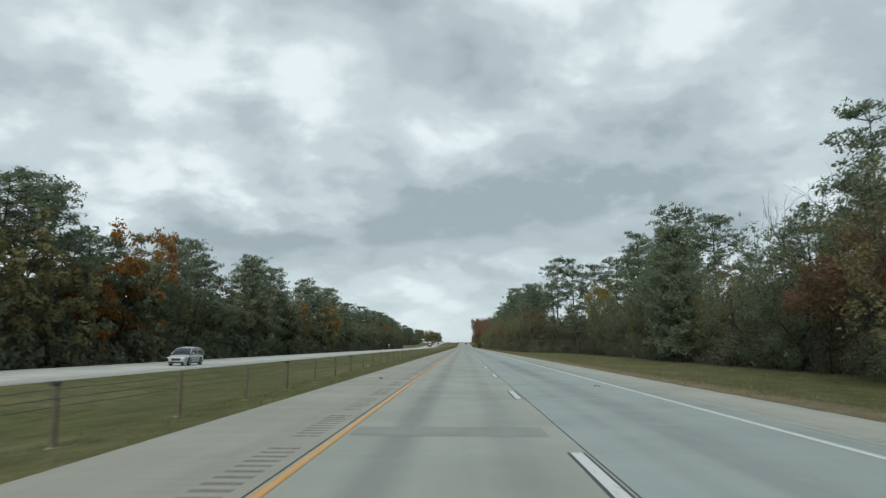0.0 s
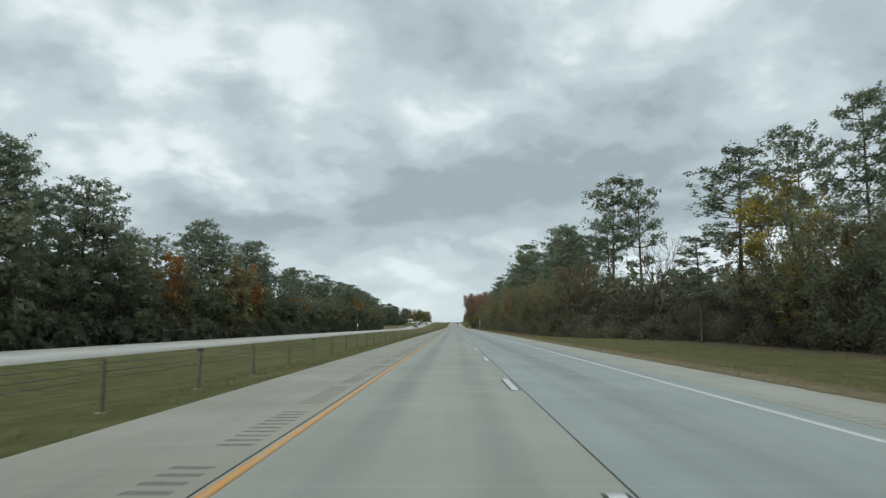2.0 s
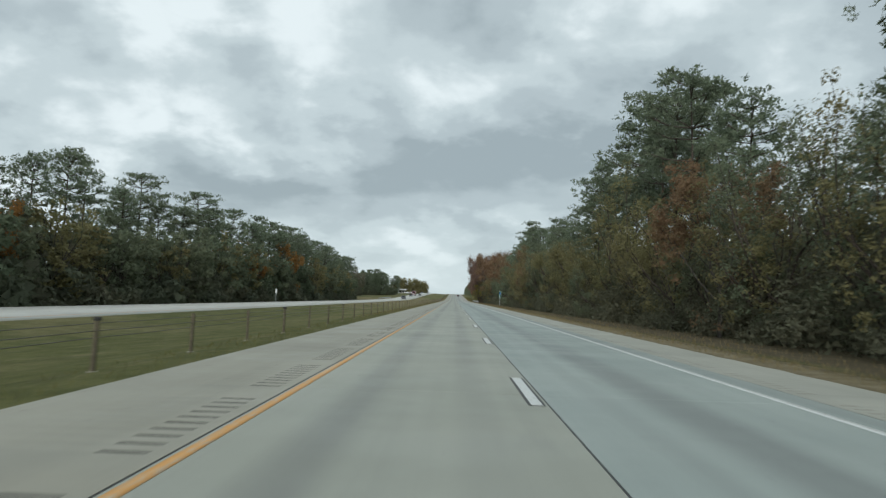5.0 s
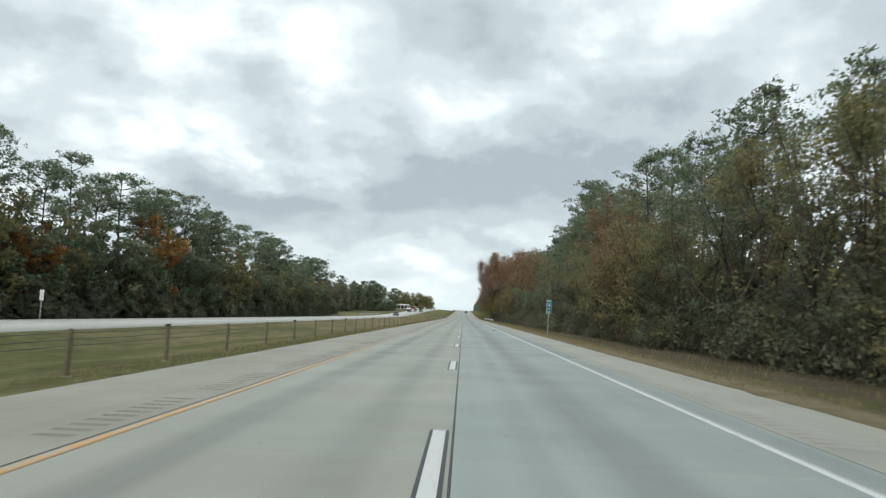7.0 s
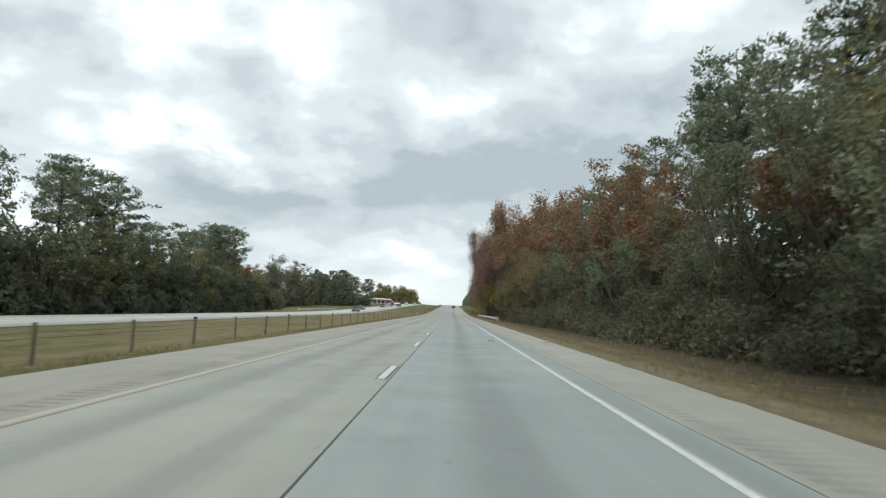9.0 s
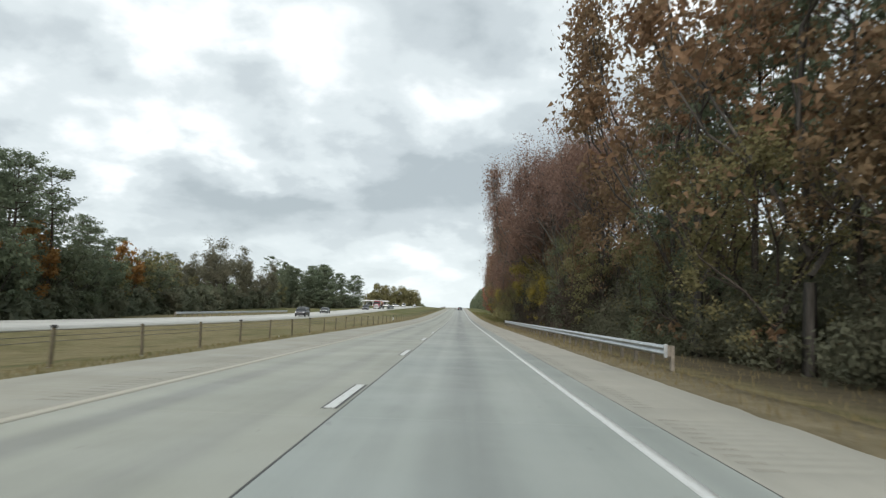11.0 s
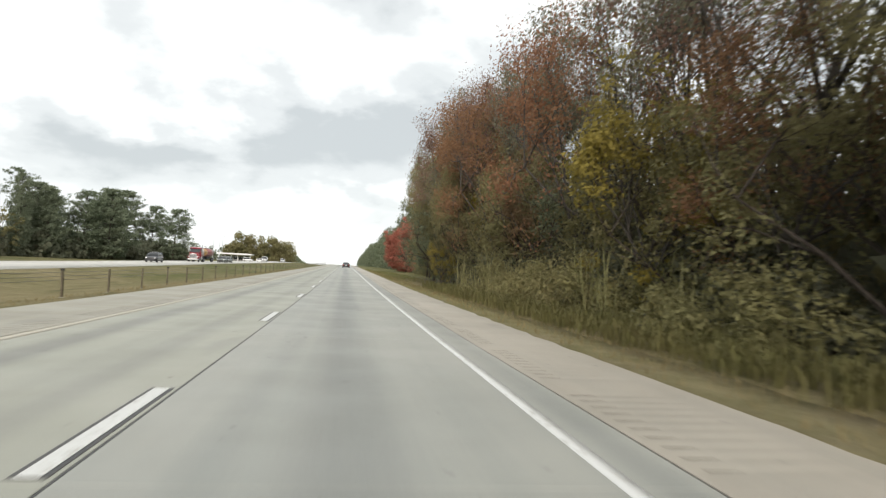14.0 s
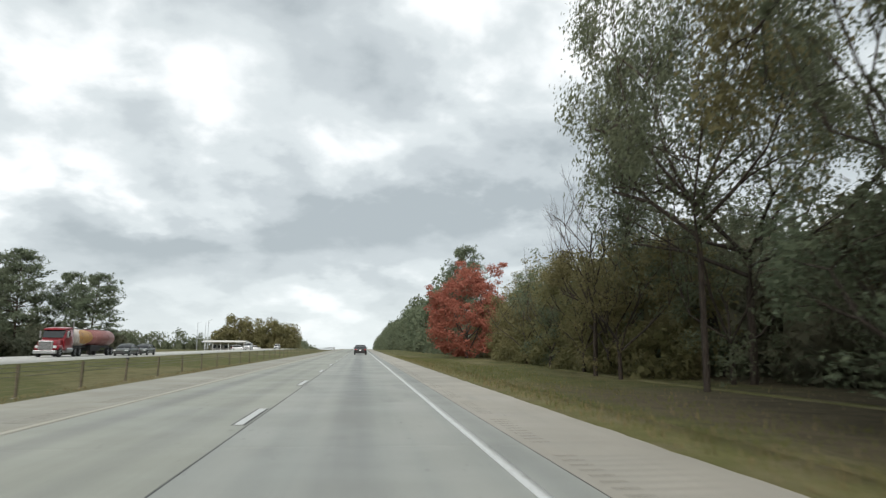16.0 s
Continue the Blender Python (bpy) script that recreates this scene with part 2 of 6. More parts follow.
def build_grass():
    m = Nodes("mown_grass")
    ax = m.axes()
    big = m.noise(0.12, 4, 0.6, (1, 0.4, 1))
    mid = m.noise(0.9, 4, 0.6)
    fine = m.noise(16, 4, 0.7, (1, 0.6, 1))
    green = m.mix(m.span(mid, 0.3, 0.7), (0.084, 0.094, 0.034, 1), (0.140, 0.140, 0.056, 1))
    dry = m.mix(m.span(mid, 0.3, 0.7), (0.178, 0.152, 0.078, 1), (0.25, 0.214, 0.12, 1))
    # drier farther along the road and on the far bank
    f = m.calc("ADD", m.span(big, 0.35, 0.65), m.span(ax[1], 240, 420, -0.6, 0.55))
    f = m.calc("SUBTRACT", f, m.span(ax[1], 570, 650, 0.0, 0.9), True)
    col = m.mix(f, green, dry)
    streak = m.noise(1.6, 5, 0.7, (1, 0.22, 1), (4, 0, 0))
    col = m.mix(m.span(streak, 0.5, 0.72, 0, 0.55), col, (0.215, 0.19, 0.115, 1))
    col = m.mix(m.span(m.noise(0.7, 4, 0.6, (1, 0.35, 1), (9, 2, 0)), 0.52, 0.68, 0, 0.5), col, (0.07, 0.078, 0.03, 1))
    litter = m.mix(m.span(mid, 0.3, 0.7), (0.092, 0.078, 0.052, 1), (0.135, 0.110, 0.072, 1))
    edge = m.calc("ADD", ax[0], m.calc("MULTIPLY", m.noise(0.5, 3), 2.5))
    f = m.calc("MULTIPLY", m.span(edge, 8.9, 10.8), m.calc("MULTIPLY", m.span(ax[1], 175, 195), m.span(ax[1], 655, 643)))
    f = m.calc("MAXIMUM", f, m.span(edge, 19.0, 22.0))
    col = m.mix(f, col, litter)
    col = m.mix(m.span(fine, 0.42, 0.7, 0, 0.6), col, (0.045, 0.045, 0.02, 1))
    m.bump(fine, 0.8, 0.08)
    return m.done(col, 0.95, 0.0, 0.1)


def build_dry_verge():
    m = Nodes("dry_verge_grass")
    mid, fine = m.noise(1.3, 5, 0.65), m.noise(22, 4, 0.7)
    col = m.mix(m.span(mid, 0.3, 0.7), (0.185, 0.158, 0.098, 1), (0.265, 0.228, 0.152, 1))
    lush = m.mix(m.span(mid, 0.3, 0.7), (0.14, 0.145, 0.055, 1), (0.20, 0.185, 0.085, 1))
    col = m.mix(m.calc("MULTIPLY", m.span(m.axes()[1], 515, 590), m.span(m.noise(0.6, 3), 0.2, 0.6, 0.3, 1.0)), col, lush)
    col = m.mix(m.span(fine, 0.45, 0.72, 0, 0.6), col, (0.08, 0.062, 0.032, 1))
    m.bump(fine, 0.8, 0.06)
    return m.done(col, 0.95, 0.0, 0.1)


def leaf(name, a, b, c, through_light=0.42):
    """Foliage: three tones mixed leaf by leaf and tree by tree, part of the light passing through."""
    m = Nodes(name)
    col = m.mix(m.span(m.island(), 0.0, 1.0, 0.2, 0.8), a, b)
    col = m.mix(m.span(m.object_random(), 0.0, 1.0, 0.0, 0.7), col, c)
    col = m.mix(m.span(m.noise(0.16, 3), 0.42, 0.66, 0, 0.65), col, c)
    col = m.mix(m.span(m.noise(0.5, 2), 0.35, 0.7, 0, 0.35), col, (a[0] * 0.72, a[1] * 0.72, a[2] * 0.72, 1))
    fine = m.noise(5.0, 4, 0.65)
    col = m.mix(m.span(fine, 0.4, 0.72, 0, 0.4), col, (b[0] * 1.3, b[1] * 1.3, b[2] * 1.2, 1))
    m.bump(fine, 0.5, 0.12)
    m.done(col, 0.72, 0.0, 0.15)
    t = m.add("ShaderNodeBsdfTranslucent")
    m.link(col, t.inputs[0])
    s = m.add("ShaderNodeMixShader")
    s.inputs[0].default_value = through_light
    m.link(m.bsdf.outputs[0], s.inputs[1])
    m.link(t.outputs[0], s.inputs[2])
    m.link(s.outputs[0], m.out.inputs[0])
    return m.mat


def bark(name, a, b):
    m = Nodes(name)
    n = m.noise(3.0, 5, 0.65, (4, 4, 0.6))
    m.bump(n, 0.6, 0.03)
    return m.done(m.mix(m.span(n, 0.3, 0.7), a, b), 0.9, 0.0, 0.2)


M_GRASS, M_VERGE = build_grass(), build_dry_verge()
M_NEEDLE = leaf("pine_needles", (0.131, 0.167, 0.113, 1), (0.191, 0.230, 0.154, 1), (0.167, 0.189, 0.129, 1), 0.4)
M_GREEN = leaf("dark_green_leaves", (0.118, 0.151, 0.097, 1), (0.174, 0.207, 0.134, 1), (0.167, 0.177, 0.112, 1))
M_OLIVE = leaf("olive_leaves", (0.167, 0.166, 0.078, 1), (0.235, 0.220, 0.108, 1), (0.208, 0.177, 0.092, 1))
M_RUST = leaf("rust_brown_leaves", (0.199, 0.119, 0.075, 1), (0.278, 0.167, 0.100, 1), (0.181, 0.148, 0.087, 1))
M_PLUM = leaf("plum_brown_leaves", (0.182, 0.120, 0.104, 1), (0.254, 0.166, 0.138, 1), (0.214, 0.130, 0.091, 1))
M_ORANGE = leaf("orange_leaves", (0.27, 0.130, 0.045, 1), (0.35, 0.185, 0.062, 1), (0.25, 0.150, 0.06, 1))
M_CORAL = leaf("salmon_red_leaves", (0.242, 0.108, 0.067, 1), (0.305, 0.161, 0.094, 1), (0.224, 0.139, 0.076, 1))
M_RED = leaf("coral_red_leaves", (0.36, 0.130, 0.095, 1), (0.45, 0.180, 0.132, 1), (0.40, 0.155, 0.112, 1))
M_YELLOW_LEAF = leaf("yellow_leaves", (0.240, 0.198, 0.048, 1), (0.372, 0.300, 0.072, 1), (0.240, 0.198, 0.072, 1))
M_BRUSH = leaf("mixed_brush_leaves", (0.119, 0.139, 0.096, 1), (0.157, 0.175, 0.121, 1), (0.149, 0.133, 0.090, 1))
M_BROWN_BRUSH = leaf("maroon_brown_brush", (0.080, 0.060, 0.053, 1), (0.112, 0.080, 0.065, 1), (0.068, 0.074, 0.053, 1))
M_GREY_LEAF = leaf("thin_grey_olive_leaves", (0.142, 0.141, 0.100, 1), (0.194, 0.188, 0.132, 1), (0.169, 0.157, 0.113, 1))
M_REED = leaf("pale_reed_blades", (0.224, 0.234, 0.101, 1), (0.371, 0.346, 0.185, 1), (0.274, 0.241, 0.120, 1))
M_WEED = leaf("olive_weed_leaves", (0.209, 0.209, 0.098, 1), (0.291, 0.276, 0.132, 1), (0.246, 0.209, 0.106, 1))
M_STRAW = leaf("straw_blades", (0.172, 0.138, 0.069, 1), (0.322, 0.265, 0.149, 1), (0.23, 0.184, 0.092, 1))
M_BLADE = leaf("green_blades", (0.109, 0.128, 0.043, 1), (0.167, 0.167, 0.063, 1), (0.174, 0.152, 0.072, 1))
M_BARK = bark("pine_bark", (0.045, 0.036, 0.030, 1), (0.10, 0.082, 0.068, 1))
M_PALE_BARK = bark("grey_bark", (0.055, 0.050, 0.044, 1), (0.115, 0.104, 0.092, 1))


# ------------------------------------------------------------------ mesh tools
def mesh_from(name, verts, faces, mats, slots=None, smooth=False):
    """A mesh from an array of corners and a list of face arrays (each array: faces of one size)."""
    me = bpy.data.meshes.new(name)
    verts = np.asarray(verts, dtype=np.float32).reshape(-1, 3)
    sizes, loops = [], []
    for f in faces:
        f = np.asarray(f, dtype=np.int32)
        if len(f):
            sizes.append(np.full(len(f), f.shape[1], dtype=np.int32))
            loops.append(f.ravel())
    sizes, loops = np.concatenate(sizes), np.concatenate(loops)
    me.vertices.add(len(verts))
    me.vertices.foreach_set("co", verts.ravel())
    me.loops.add(len(loops))
    me.loops.foreach_set("vertex_index", loops)
    me.polygons.add(len(sizes))
    me.polygons.foreach_set("loop_start", np.concatenate(([0], np.cumsum(sizes)[:-1])).astype(np.int32))
    for m in mats:
        me.materials.append(m)
    if slots is not None:
        me.polygons.foreach_set("material_index", np.asarray(slots, dtype=np.int32))
    if smooth:
        me.polygons.foreach_set("use_smooth", np.ones(len(sizes), dtype=bool))
    me.update(calc_edges=True)
    me.validate()
    return me


def part(name, data, material, parent, label=""):
    """Links a bmesh or a mesh as one object under a thing or a part."""
    if isinstance(data, bmesh.types.BMesh):
        me = bpy.data.meshes.new(name)
        data.to_mesh(me)
        data.free()
    else:
        me = data
    if material is not None and not me.materials:
        me.materials.append(material)
    ob = new(name, me)
    ob.parent = parent
    return tagged(ob, label)


def thing(name, place, label, category, group="", kind=""):
    ob = new(name)
    ob.matrix_basis = place
    ob.empty_display_size = 0.3
    return tagged(ob, label, category, group, kind)


def box(bm, x0, x1, y0, y1, z0, z1, bevel=0.0):
    r = bmesh.ops.create_cube(bm, size=1)
    bmesh.ops.scale(bm, vec=(x1 - x0, y1 - y0, z1 - z0), verts=r["verts"])
    bmesh.ops.translate(bm, vec=((x0 + x1) / 2, (y0 + y1) / 2, (z0 + z1) / 2), verts=r["verts"])
    if bevel:
        edges = list({e for v in r["verts"] for e in v.link_edges})
        bmesh.ops.bevel(bm, geom=edges, offset=bevel, segments=2, affect="EDGES", profile=0.5)
    return bm


def box_bm(*a, **k):
    return box(bmesh.new(), *a, **k)


def rod(bm, p, q, r0, r1=None, sides=8):
    p, q = Vector(p), Vector(q)
    m = Matrix.Translation((p + q) / 2) @ (q - p).to_track_quat("Z", "Y").to_matrix().to_4x4()
    bmesh.ops.create_cone(bm, cap_ends=True, segments=sides, radius1=r0, radius2=r0 if r1 is None else r1, depth=(q - p).length, matrix=m)
    return bm


def rod_bm(*a, **k):
    return rod(bmesh.new(), *a, **k)


# ------------------------------------------------------------------ ground and roads
def opposite_level(y):
    """Height of the far carriageway against the near one."""
    return float(np.interp(y, (0, 80, 225, 400, 640, 690, 900), (-0.58, -0.56, -0.48, -0.44, -0.2, -0.05, 0.0)))


def opposite_z(y):
    return opposite_level(y) + rise(y)


def ground_z(x, y):
    o = opposite_level(y)
    xs = (-400, -90, -60, -41, -36.0, -35.5, -24.2, -23.6, -16, -11, -7.7, -6.2, 6.2, 8.0, 12, 25, 60, 400)
    zs = (-0.6, -0.6, -0.9, o - 0.75, o - 0.1, o - 0.25, o - 0.25, o - 0.04, o - 0.45, -0.55, -0.16, -0.03, -0.03, -0.10, -0.28, -0.3, -0.3, 0.0)
    z = float(np.interp(x, xs, zs))
    if -6.3 < x < 6.3:
        z = -0.25 if abs(x) < 6.05 else z
    if not -36 < x < 6.3 or -23.5 < x < -8:
        z += 0.07 * noise.noise((x * 0.16, y * 0.05, 0.0))
    return z + rise(y)


def build_ground():
    xs = [-4000, -1200, -400, -200, -120, -90, -75, -60, -50, -45, -41, -38, -36.0, -35.5, -35.4, -24.3, -24.2, -23.6, -20, -16, -13, -11, -9, -7.7,
          -7.0, -6.20, -6.10, -6.0, 6.0, 6.08, 6.18, 7, 8, 9.5, 11, 13, 16, 20, 25, 32, 40, 60, 100, 200, 400, 1200, 4000]
    ys = [-600, -200, -60] + list(range(-30, 800, 6)) + list(range(800, 1300, 25)) + [1400, 1600, 2000, 2600, 3400, 4600]
    V = [(x, y, ground_z(x, y)) for y in ys for x in xs]
    n = len(xs)
    F = [(j * n + i, j * n + i + 1, (j + 1) * n + i + 1, (j + 1) * n + i) for j in range(len(ys) - 1) for i in range(n - 1)]
    ob = new("ground", mesh_from("ground", V, [F], [M_GRASS], smooth=True))
    tagged(ob, "mown roadside grass, green in the median and dry elsewhere", "ground", kind="structure")
    return ob


def strip(name, x0, x1, ys, z, thick, material, edge=0.0):
    """A long flat strip along the road with side faces; z is a number or a function of y; edge: unevenness of its sides."""
    V, F = [], []
    for y in ys:
        h = z(y) if callable(z) else z + rise(y)
        a = edge * noise.noise((y * 0.9, x0, 0.0))
        b = edge * noise.noise((y * 0.9, x1, 3.0))
        V += [(x0 + a, y, h - thick), (x0 + a, y, h), (x1 + b, y, h), (x1 + b, y, h - thick)]
    for j in range(len(ys) - 1):
        for i in range(3):
            F.append((j * 4 + i, (j + 1) * 4 + i, (j + 1) * 4 + i + 1, j * 4 + i + 1))
    F = [f[::-1] for f in F]
    return mesh_from(name, V, [F, [(0, 1, 2, 3)]], [material])


def shoulder_mesh(name, x0, x1, g0, g1, y0, y1, phase, width, groove_mat, surface):
    """A concrete shoulder with groups of grooves pressed across it between g0 and g1."""
    cuts = [x0, min(g0, g1), max(g0, g1), x1]
    ys, groove = [y0], []
    y = y0 + phase
    while y < y1 - 8:
        for k in range(10):
            a = y + k * 0.34
            ys += [a, a + width / 2, a + width]
            groove.append(len(ys) - 2)
        y += 4.35
    ys.append(y1)
    dips = set(groove)
    V, F, S = [], [], []
    for j, yy in enumerate(ys):
        for i, x in enumerate(cuts):
            V.append((x, yy, rise(yy)))
    base = len(V)
    for j in range(len(ys) - 1):
        for i in range(3):
            F.append((j * 4 + i, j * 4 + i + 1, (j + 1) * 4 + i + 1, (j + 1) * 4 + i))
            S.append(0)
    V = [list(v) for v in V]
    keep, slots = [], []
    low = {}
    for j in dips:
        for i in (1, 2):
            low[(j, i)] = len(V)
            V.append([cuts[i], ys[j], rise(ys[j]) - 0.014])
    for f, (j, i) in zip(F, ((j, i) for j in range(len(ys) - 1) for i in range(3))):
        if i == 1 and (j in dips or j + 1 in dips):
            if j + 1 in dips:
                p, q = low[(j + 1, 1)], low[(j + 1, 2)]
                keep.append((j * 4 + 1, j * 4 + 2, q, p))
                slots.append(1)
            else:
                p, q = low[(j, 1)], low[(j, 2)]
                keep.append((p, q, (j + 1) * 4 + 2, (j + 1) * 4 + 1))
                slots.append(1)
        else:
            keep.append(f)
            slots.append(0)
    tri = []
    for j in dips:
        tri.append((j * 4 - 4 + 1, low[(j, 1)], j * 4 + 4 + 1))
        tri.append((j * 4 + 4 + 2, low[(j, 2)], j * 4 - 4 + 2))
    side = []
    for i, x in ((0, x0), (3, x1)):
        marks = list(np.arange(y0, y1 + 1, 20.0))
        for p, q in zip(marks, marks[1:]):
            a = len(V)
            V += [[x, p, rise(p) - 0.22], [x, q, rise(q) - 0.22], [x, q, rise(q)], [x, p, rise(p)]]
            side.append((a, a + 1, a + 2, a + 3) if i else (a + 3, a + 2, a + 1, a))
    return mesh_from(name, V, [keep + side, tri], [surface, groove_mat], slots + [0] * len(side) + [1] * len(tri))


ground = build_ground()
long_ys = list(range(-40, 480, 20)) + list(range(480, 1200, 5)) + [1300, 1400, 1600, 2200, 3000]

road = thing("road", pose(0, 0, 0), "worn pale concrete two-lane carriageway with jointed slabs", "road", kind="structure")
P_DASH, SLAB = 12.192, 9.144
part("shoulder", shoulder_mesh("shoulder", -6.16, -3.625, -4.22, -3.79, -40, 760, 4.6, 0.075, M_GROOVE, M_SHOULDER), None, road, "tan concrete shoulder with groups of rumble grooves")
part("shoulder", shoulder_mesh("shoulder", 4.215, 6.14, 4.36, 4.66, -40, 760, 6.0, 0.06, M_GROOVE_PALE, M_SHOULDER_RIGHT), None, road, "tan concrete shoulder with groups of rumble grooves")
far_ys = list(range(760, 1200, 10)) + [1300, 1400, 1600, 2200, 3000]
part("pavement", strip("pavement", -6.16, -3.61, far_ys, 0.0, 0.2, M_SHOULDER), None, road)
part("pavement", strip("pavement", -3.60, -0.012, far_ys, 0.0, 0.2, M_LANE_LEFT), None, road)
part("pavement", strip("pavement", 0.012, 4.20, far_ys, 0.0, 0.2, M_LANE_RIGHT), None, road)
part("pavement", strip("pavement", 4.21, 6.14, far_ys, 0.0, 0.2, M_SHOULDER_RIGHT), None, road)
for x, w in ((0.0, 0.024), (-3.6125, 0.016), (4.2075, 0.014)):
    part("joint_sealant", strip("joint_sealant", x - w / 2, x + w / 2, [-40, 200] + list(range(480, 901, 5)), -0.004, 0.05, M_SEAL), None, road)
part("edge_line", strip("edge_line", 3.535, 3.685, long_ys, 0.005, 0.004, M_WHITE, 0.012), None, road, "solid white edge line")
part("edge_line", strip("edge_line", -3.555, -3.435, [v for v in long_ys if v <= 320], 0.005, 0.004, M_YELLOW, 0.012), None, road, "worn yellow edge line")
part("edge_line", strip("edge_line", -3.60, -3.385, [v for v in long_ys if v >= 320], 0.005, 0.004, M_YELLOW, 0.03), None, road, "yellow edge line faded to a pale band")

opposite = thing("opposite_road", pose(0, 0, 0), "pale concrete carriageway for the other direction beyond the median", "road", kind="structure")
opp_ys = list(range(-60, 1200, 20)) + [1300, 1400, 1600, 2400]
part("pavement", strip("pavement", -35.6, -24.0, opp_ys, opposite_z, 0.25, M_OPPOSITE, 0.03), None, opposite)
part("edge_line", strip("edge_line", -25.35, -25.22, opp_ys, lambda y: opposite_z(y) + 0.006, 0.005, M_YELLOW), None, opposite, "yellow edge line")
part("edge_line", strip("edge_line", -32.75, -32.62, opp_ys, lambda y: opposite_z(y) + 0.006, 0.005, M_WHITE), None, opposite, "white edge line")

track = new("dirt_track", strip("dirt_track", 15.9, 16.7, [638 + k for k in range(34)], lambda y: ground_z(16.2, y) + 0.03, 0.1, M_VERGE, 0.3))
tagged(track, "pale sandy track under the trees beside the clearing", "track", kind="structure")
verge = new("verge", strip("verge", 6.05, 7.35, [y * 0.5 for y in range(-80, 1500)], lambda y: rise(y) + 0.015 + 0.02 * noise.noise((y * 0.7, 0, 0)), 0.3, M_VERGE, 0.10))
tagged(verge, "dry straw-coloured grass lip along the shoulder", "verge", kind="structure")


# ------------------------------------------------------------------ plants
def tubes(segments, sides=5):
    """Corners and faces of many tapered tubes: rows of start, end, two radii."""
    V, F = [], []
    ang = np.arange(sides) * 2 * math.pi / sides
    for p, q, r0, r1 in segments:
        p, q = np.asarray(p, float), np.asarray(q, float)
        d = q - p
        d = d / (np.linalg.norm(d) + 1e-9)
        a = np.cross(d, (0.3, 0.9, 0.1) if abs(d[2]) > 0.9 else (0, 0, 1.0))
        a /= np.linalg.norm(a) + 1e-9
        b = np.cross(d, a)
        base = len(V)
        for c, r in ((p, r0), (q, r1)):
            V += [c + r * (math.cos(t) * a + math.sin(t) * b) for t in ang]
        F += [(base + i, base + (i + 1) % sides, base + sides + (i + 1) % sides, base + sides + i) for i in range(sides)]
    return np.array(V), np.array(F)


def unit(rng, n):
    v = rng.normal(size=(n, 3))
    return v / np.linalg.norm(v, axis=1, keepdims=True)


def chips(rng, centres, size, spread=0.4):
    """One small three-cornered leaf for each centre."""
    n = len(centres)
    a, b = unit(rng, n), unit(rng, n)
    s = (size * rng.uniform(1 - spread, 1 + spread, n))[:, None]
    V = np.stack([centres - a * s * 0.5, centres + a * s * 0.5, centres + b * s * 0.6], 1).reshape(-1, 3)
    return V, np.arange(n * 3).reshape(n, 3)


def outward(rng, centres, away, size, spread=0.4, loose=0.55):
    """Three-cornered leaves that turn their faces away from the clump's middle and up to the light."""
    n = len(centres)
    f = away + rng.normal(0, loose, (n, 3)) + np.array([0, 0, 0.25])
    f /= np.linalg.norm(f, axis=1, keepdims=True)
    a = np.cross(f, unit(rng, n))
    a /= np.linalg.norm(a, axis=1, keepdims=True) + 1e-9
    b = np.cross(f, a)
    s = (size * rng.uniform(1 - spread, 1 + spread, n))[:, None]
    V = np.stack([centres - a * s * 0.38 - b * s * 0.4, centres + a * s * 0.38 - b * s * 0.4, centres + b * s * 0.8], 1).reshape(-1, 3)
    return V, np.arange(n * 3).reshape(n, 3)


OCTA = np.array([(1, 0, 0), (-1, 0, 0), (0, 1, 0), (0, -1, 0), (0, 0, 1), (0, 0, -1)], float)
OCTA_FACES = np.array([(0, 2, 4), (2, 1, 4), (1, 3, 4), (3, 0, 4), (2, 0, 5), (1, 2, 5), (3, 1, 5), (0, 3, 5)])


def halved(V, F):
    """A solid with each face cut in four and its corners drawn out to the unit ball."""
    V, F, seen, out = [tuple(v) for v in V], F, {}, []

    def middle(a, b):
        k = (min(a, b), max(a, b))
        if k not in seen:
            p = (np.array(V[a]) + np.array(V[b])) / 2
            V.append(tuple(p / np.linalg.norm(p)))
            seen[k] = len(V) - 1
        return seen[k]

    for a, b, c in F:
        ab, bc, ca = middle(a, b), middle(b, c), middle(c, a)
        out += [(a, ab, ca), (ab, b, bc), (ca, bc, c), (ab, bc, ca)]
    return np.array(V), np.array(out)


BALL, BALL_FACES = halved(OCTA, OCTA_FACES)


def masses(rng, centres, radii, flat=0.8, heart=6, spray=22, chip=34, shard=0.4, chip_size=0.2, solid=0.0):
    """Leafy clumps: a loose heart, sprays over it that turn to the light and a rim of single leaves; solid: the size of a dense dark middle."""
    centres, radii = np.asarray(centres, float), np.asarray(radii, float)
    n, k, out = len(centres), len(BALL), []
    S = np.array([1, 1, flat])
    if solid:
        body = BALL[None] * rng.uniform(0.72, 1.16, (n, k, 1)) + rng.normal(0, 0.07, (n, k, 3))
        body = body * S * (radii * solid)[:, None, None] + centres[:, None]
        out.append((body.reshape(-1, 3), (BALL_FACES[None] + k * np.arange(n)[:, None, None]).reshape(-1, 3)))
    if heart:
        c = np.repeat(centres, heart, 0) + unit(rng, n * heart) * S * (np.repeat(radii, heart) * rng.uniform(0, 0.6, n * heart))[:, None]
        out.append(chips(rng, c, np.repeat(np.minimum(0.8 * radii, 1.7 * shard), heart)))
    for count, near, far, size in ((spray, 0.6, 0.98, np.minimum(0.6 * radii, shard)), (chip, 0.8, 1.25, np.full(n, chip_size))):
        if count:
            d = unit(rng, n * count)
            c = np.repeat(centres, count, 0) + d * S * (np.repeat(radii, count) * rng.uniform(near, far, n * count))[:, None]
            out.append(outward(rng, c, d, np.repeat(size, count)))
    return joined_pieces(out)


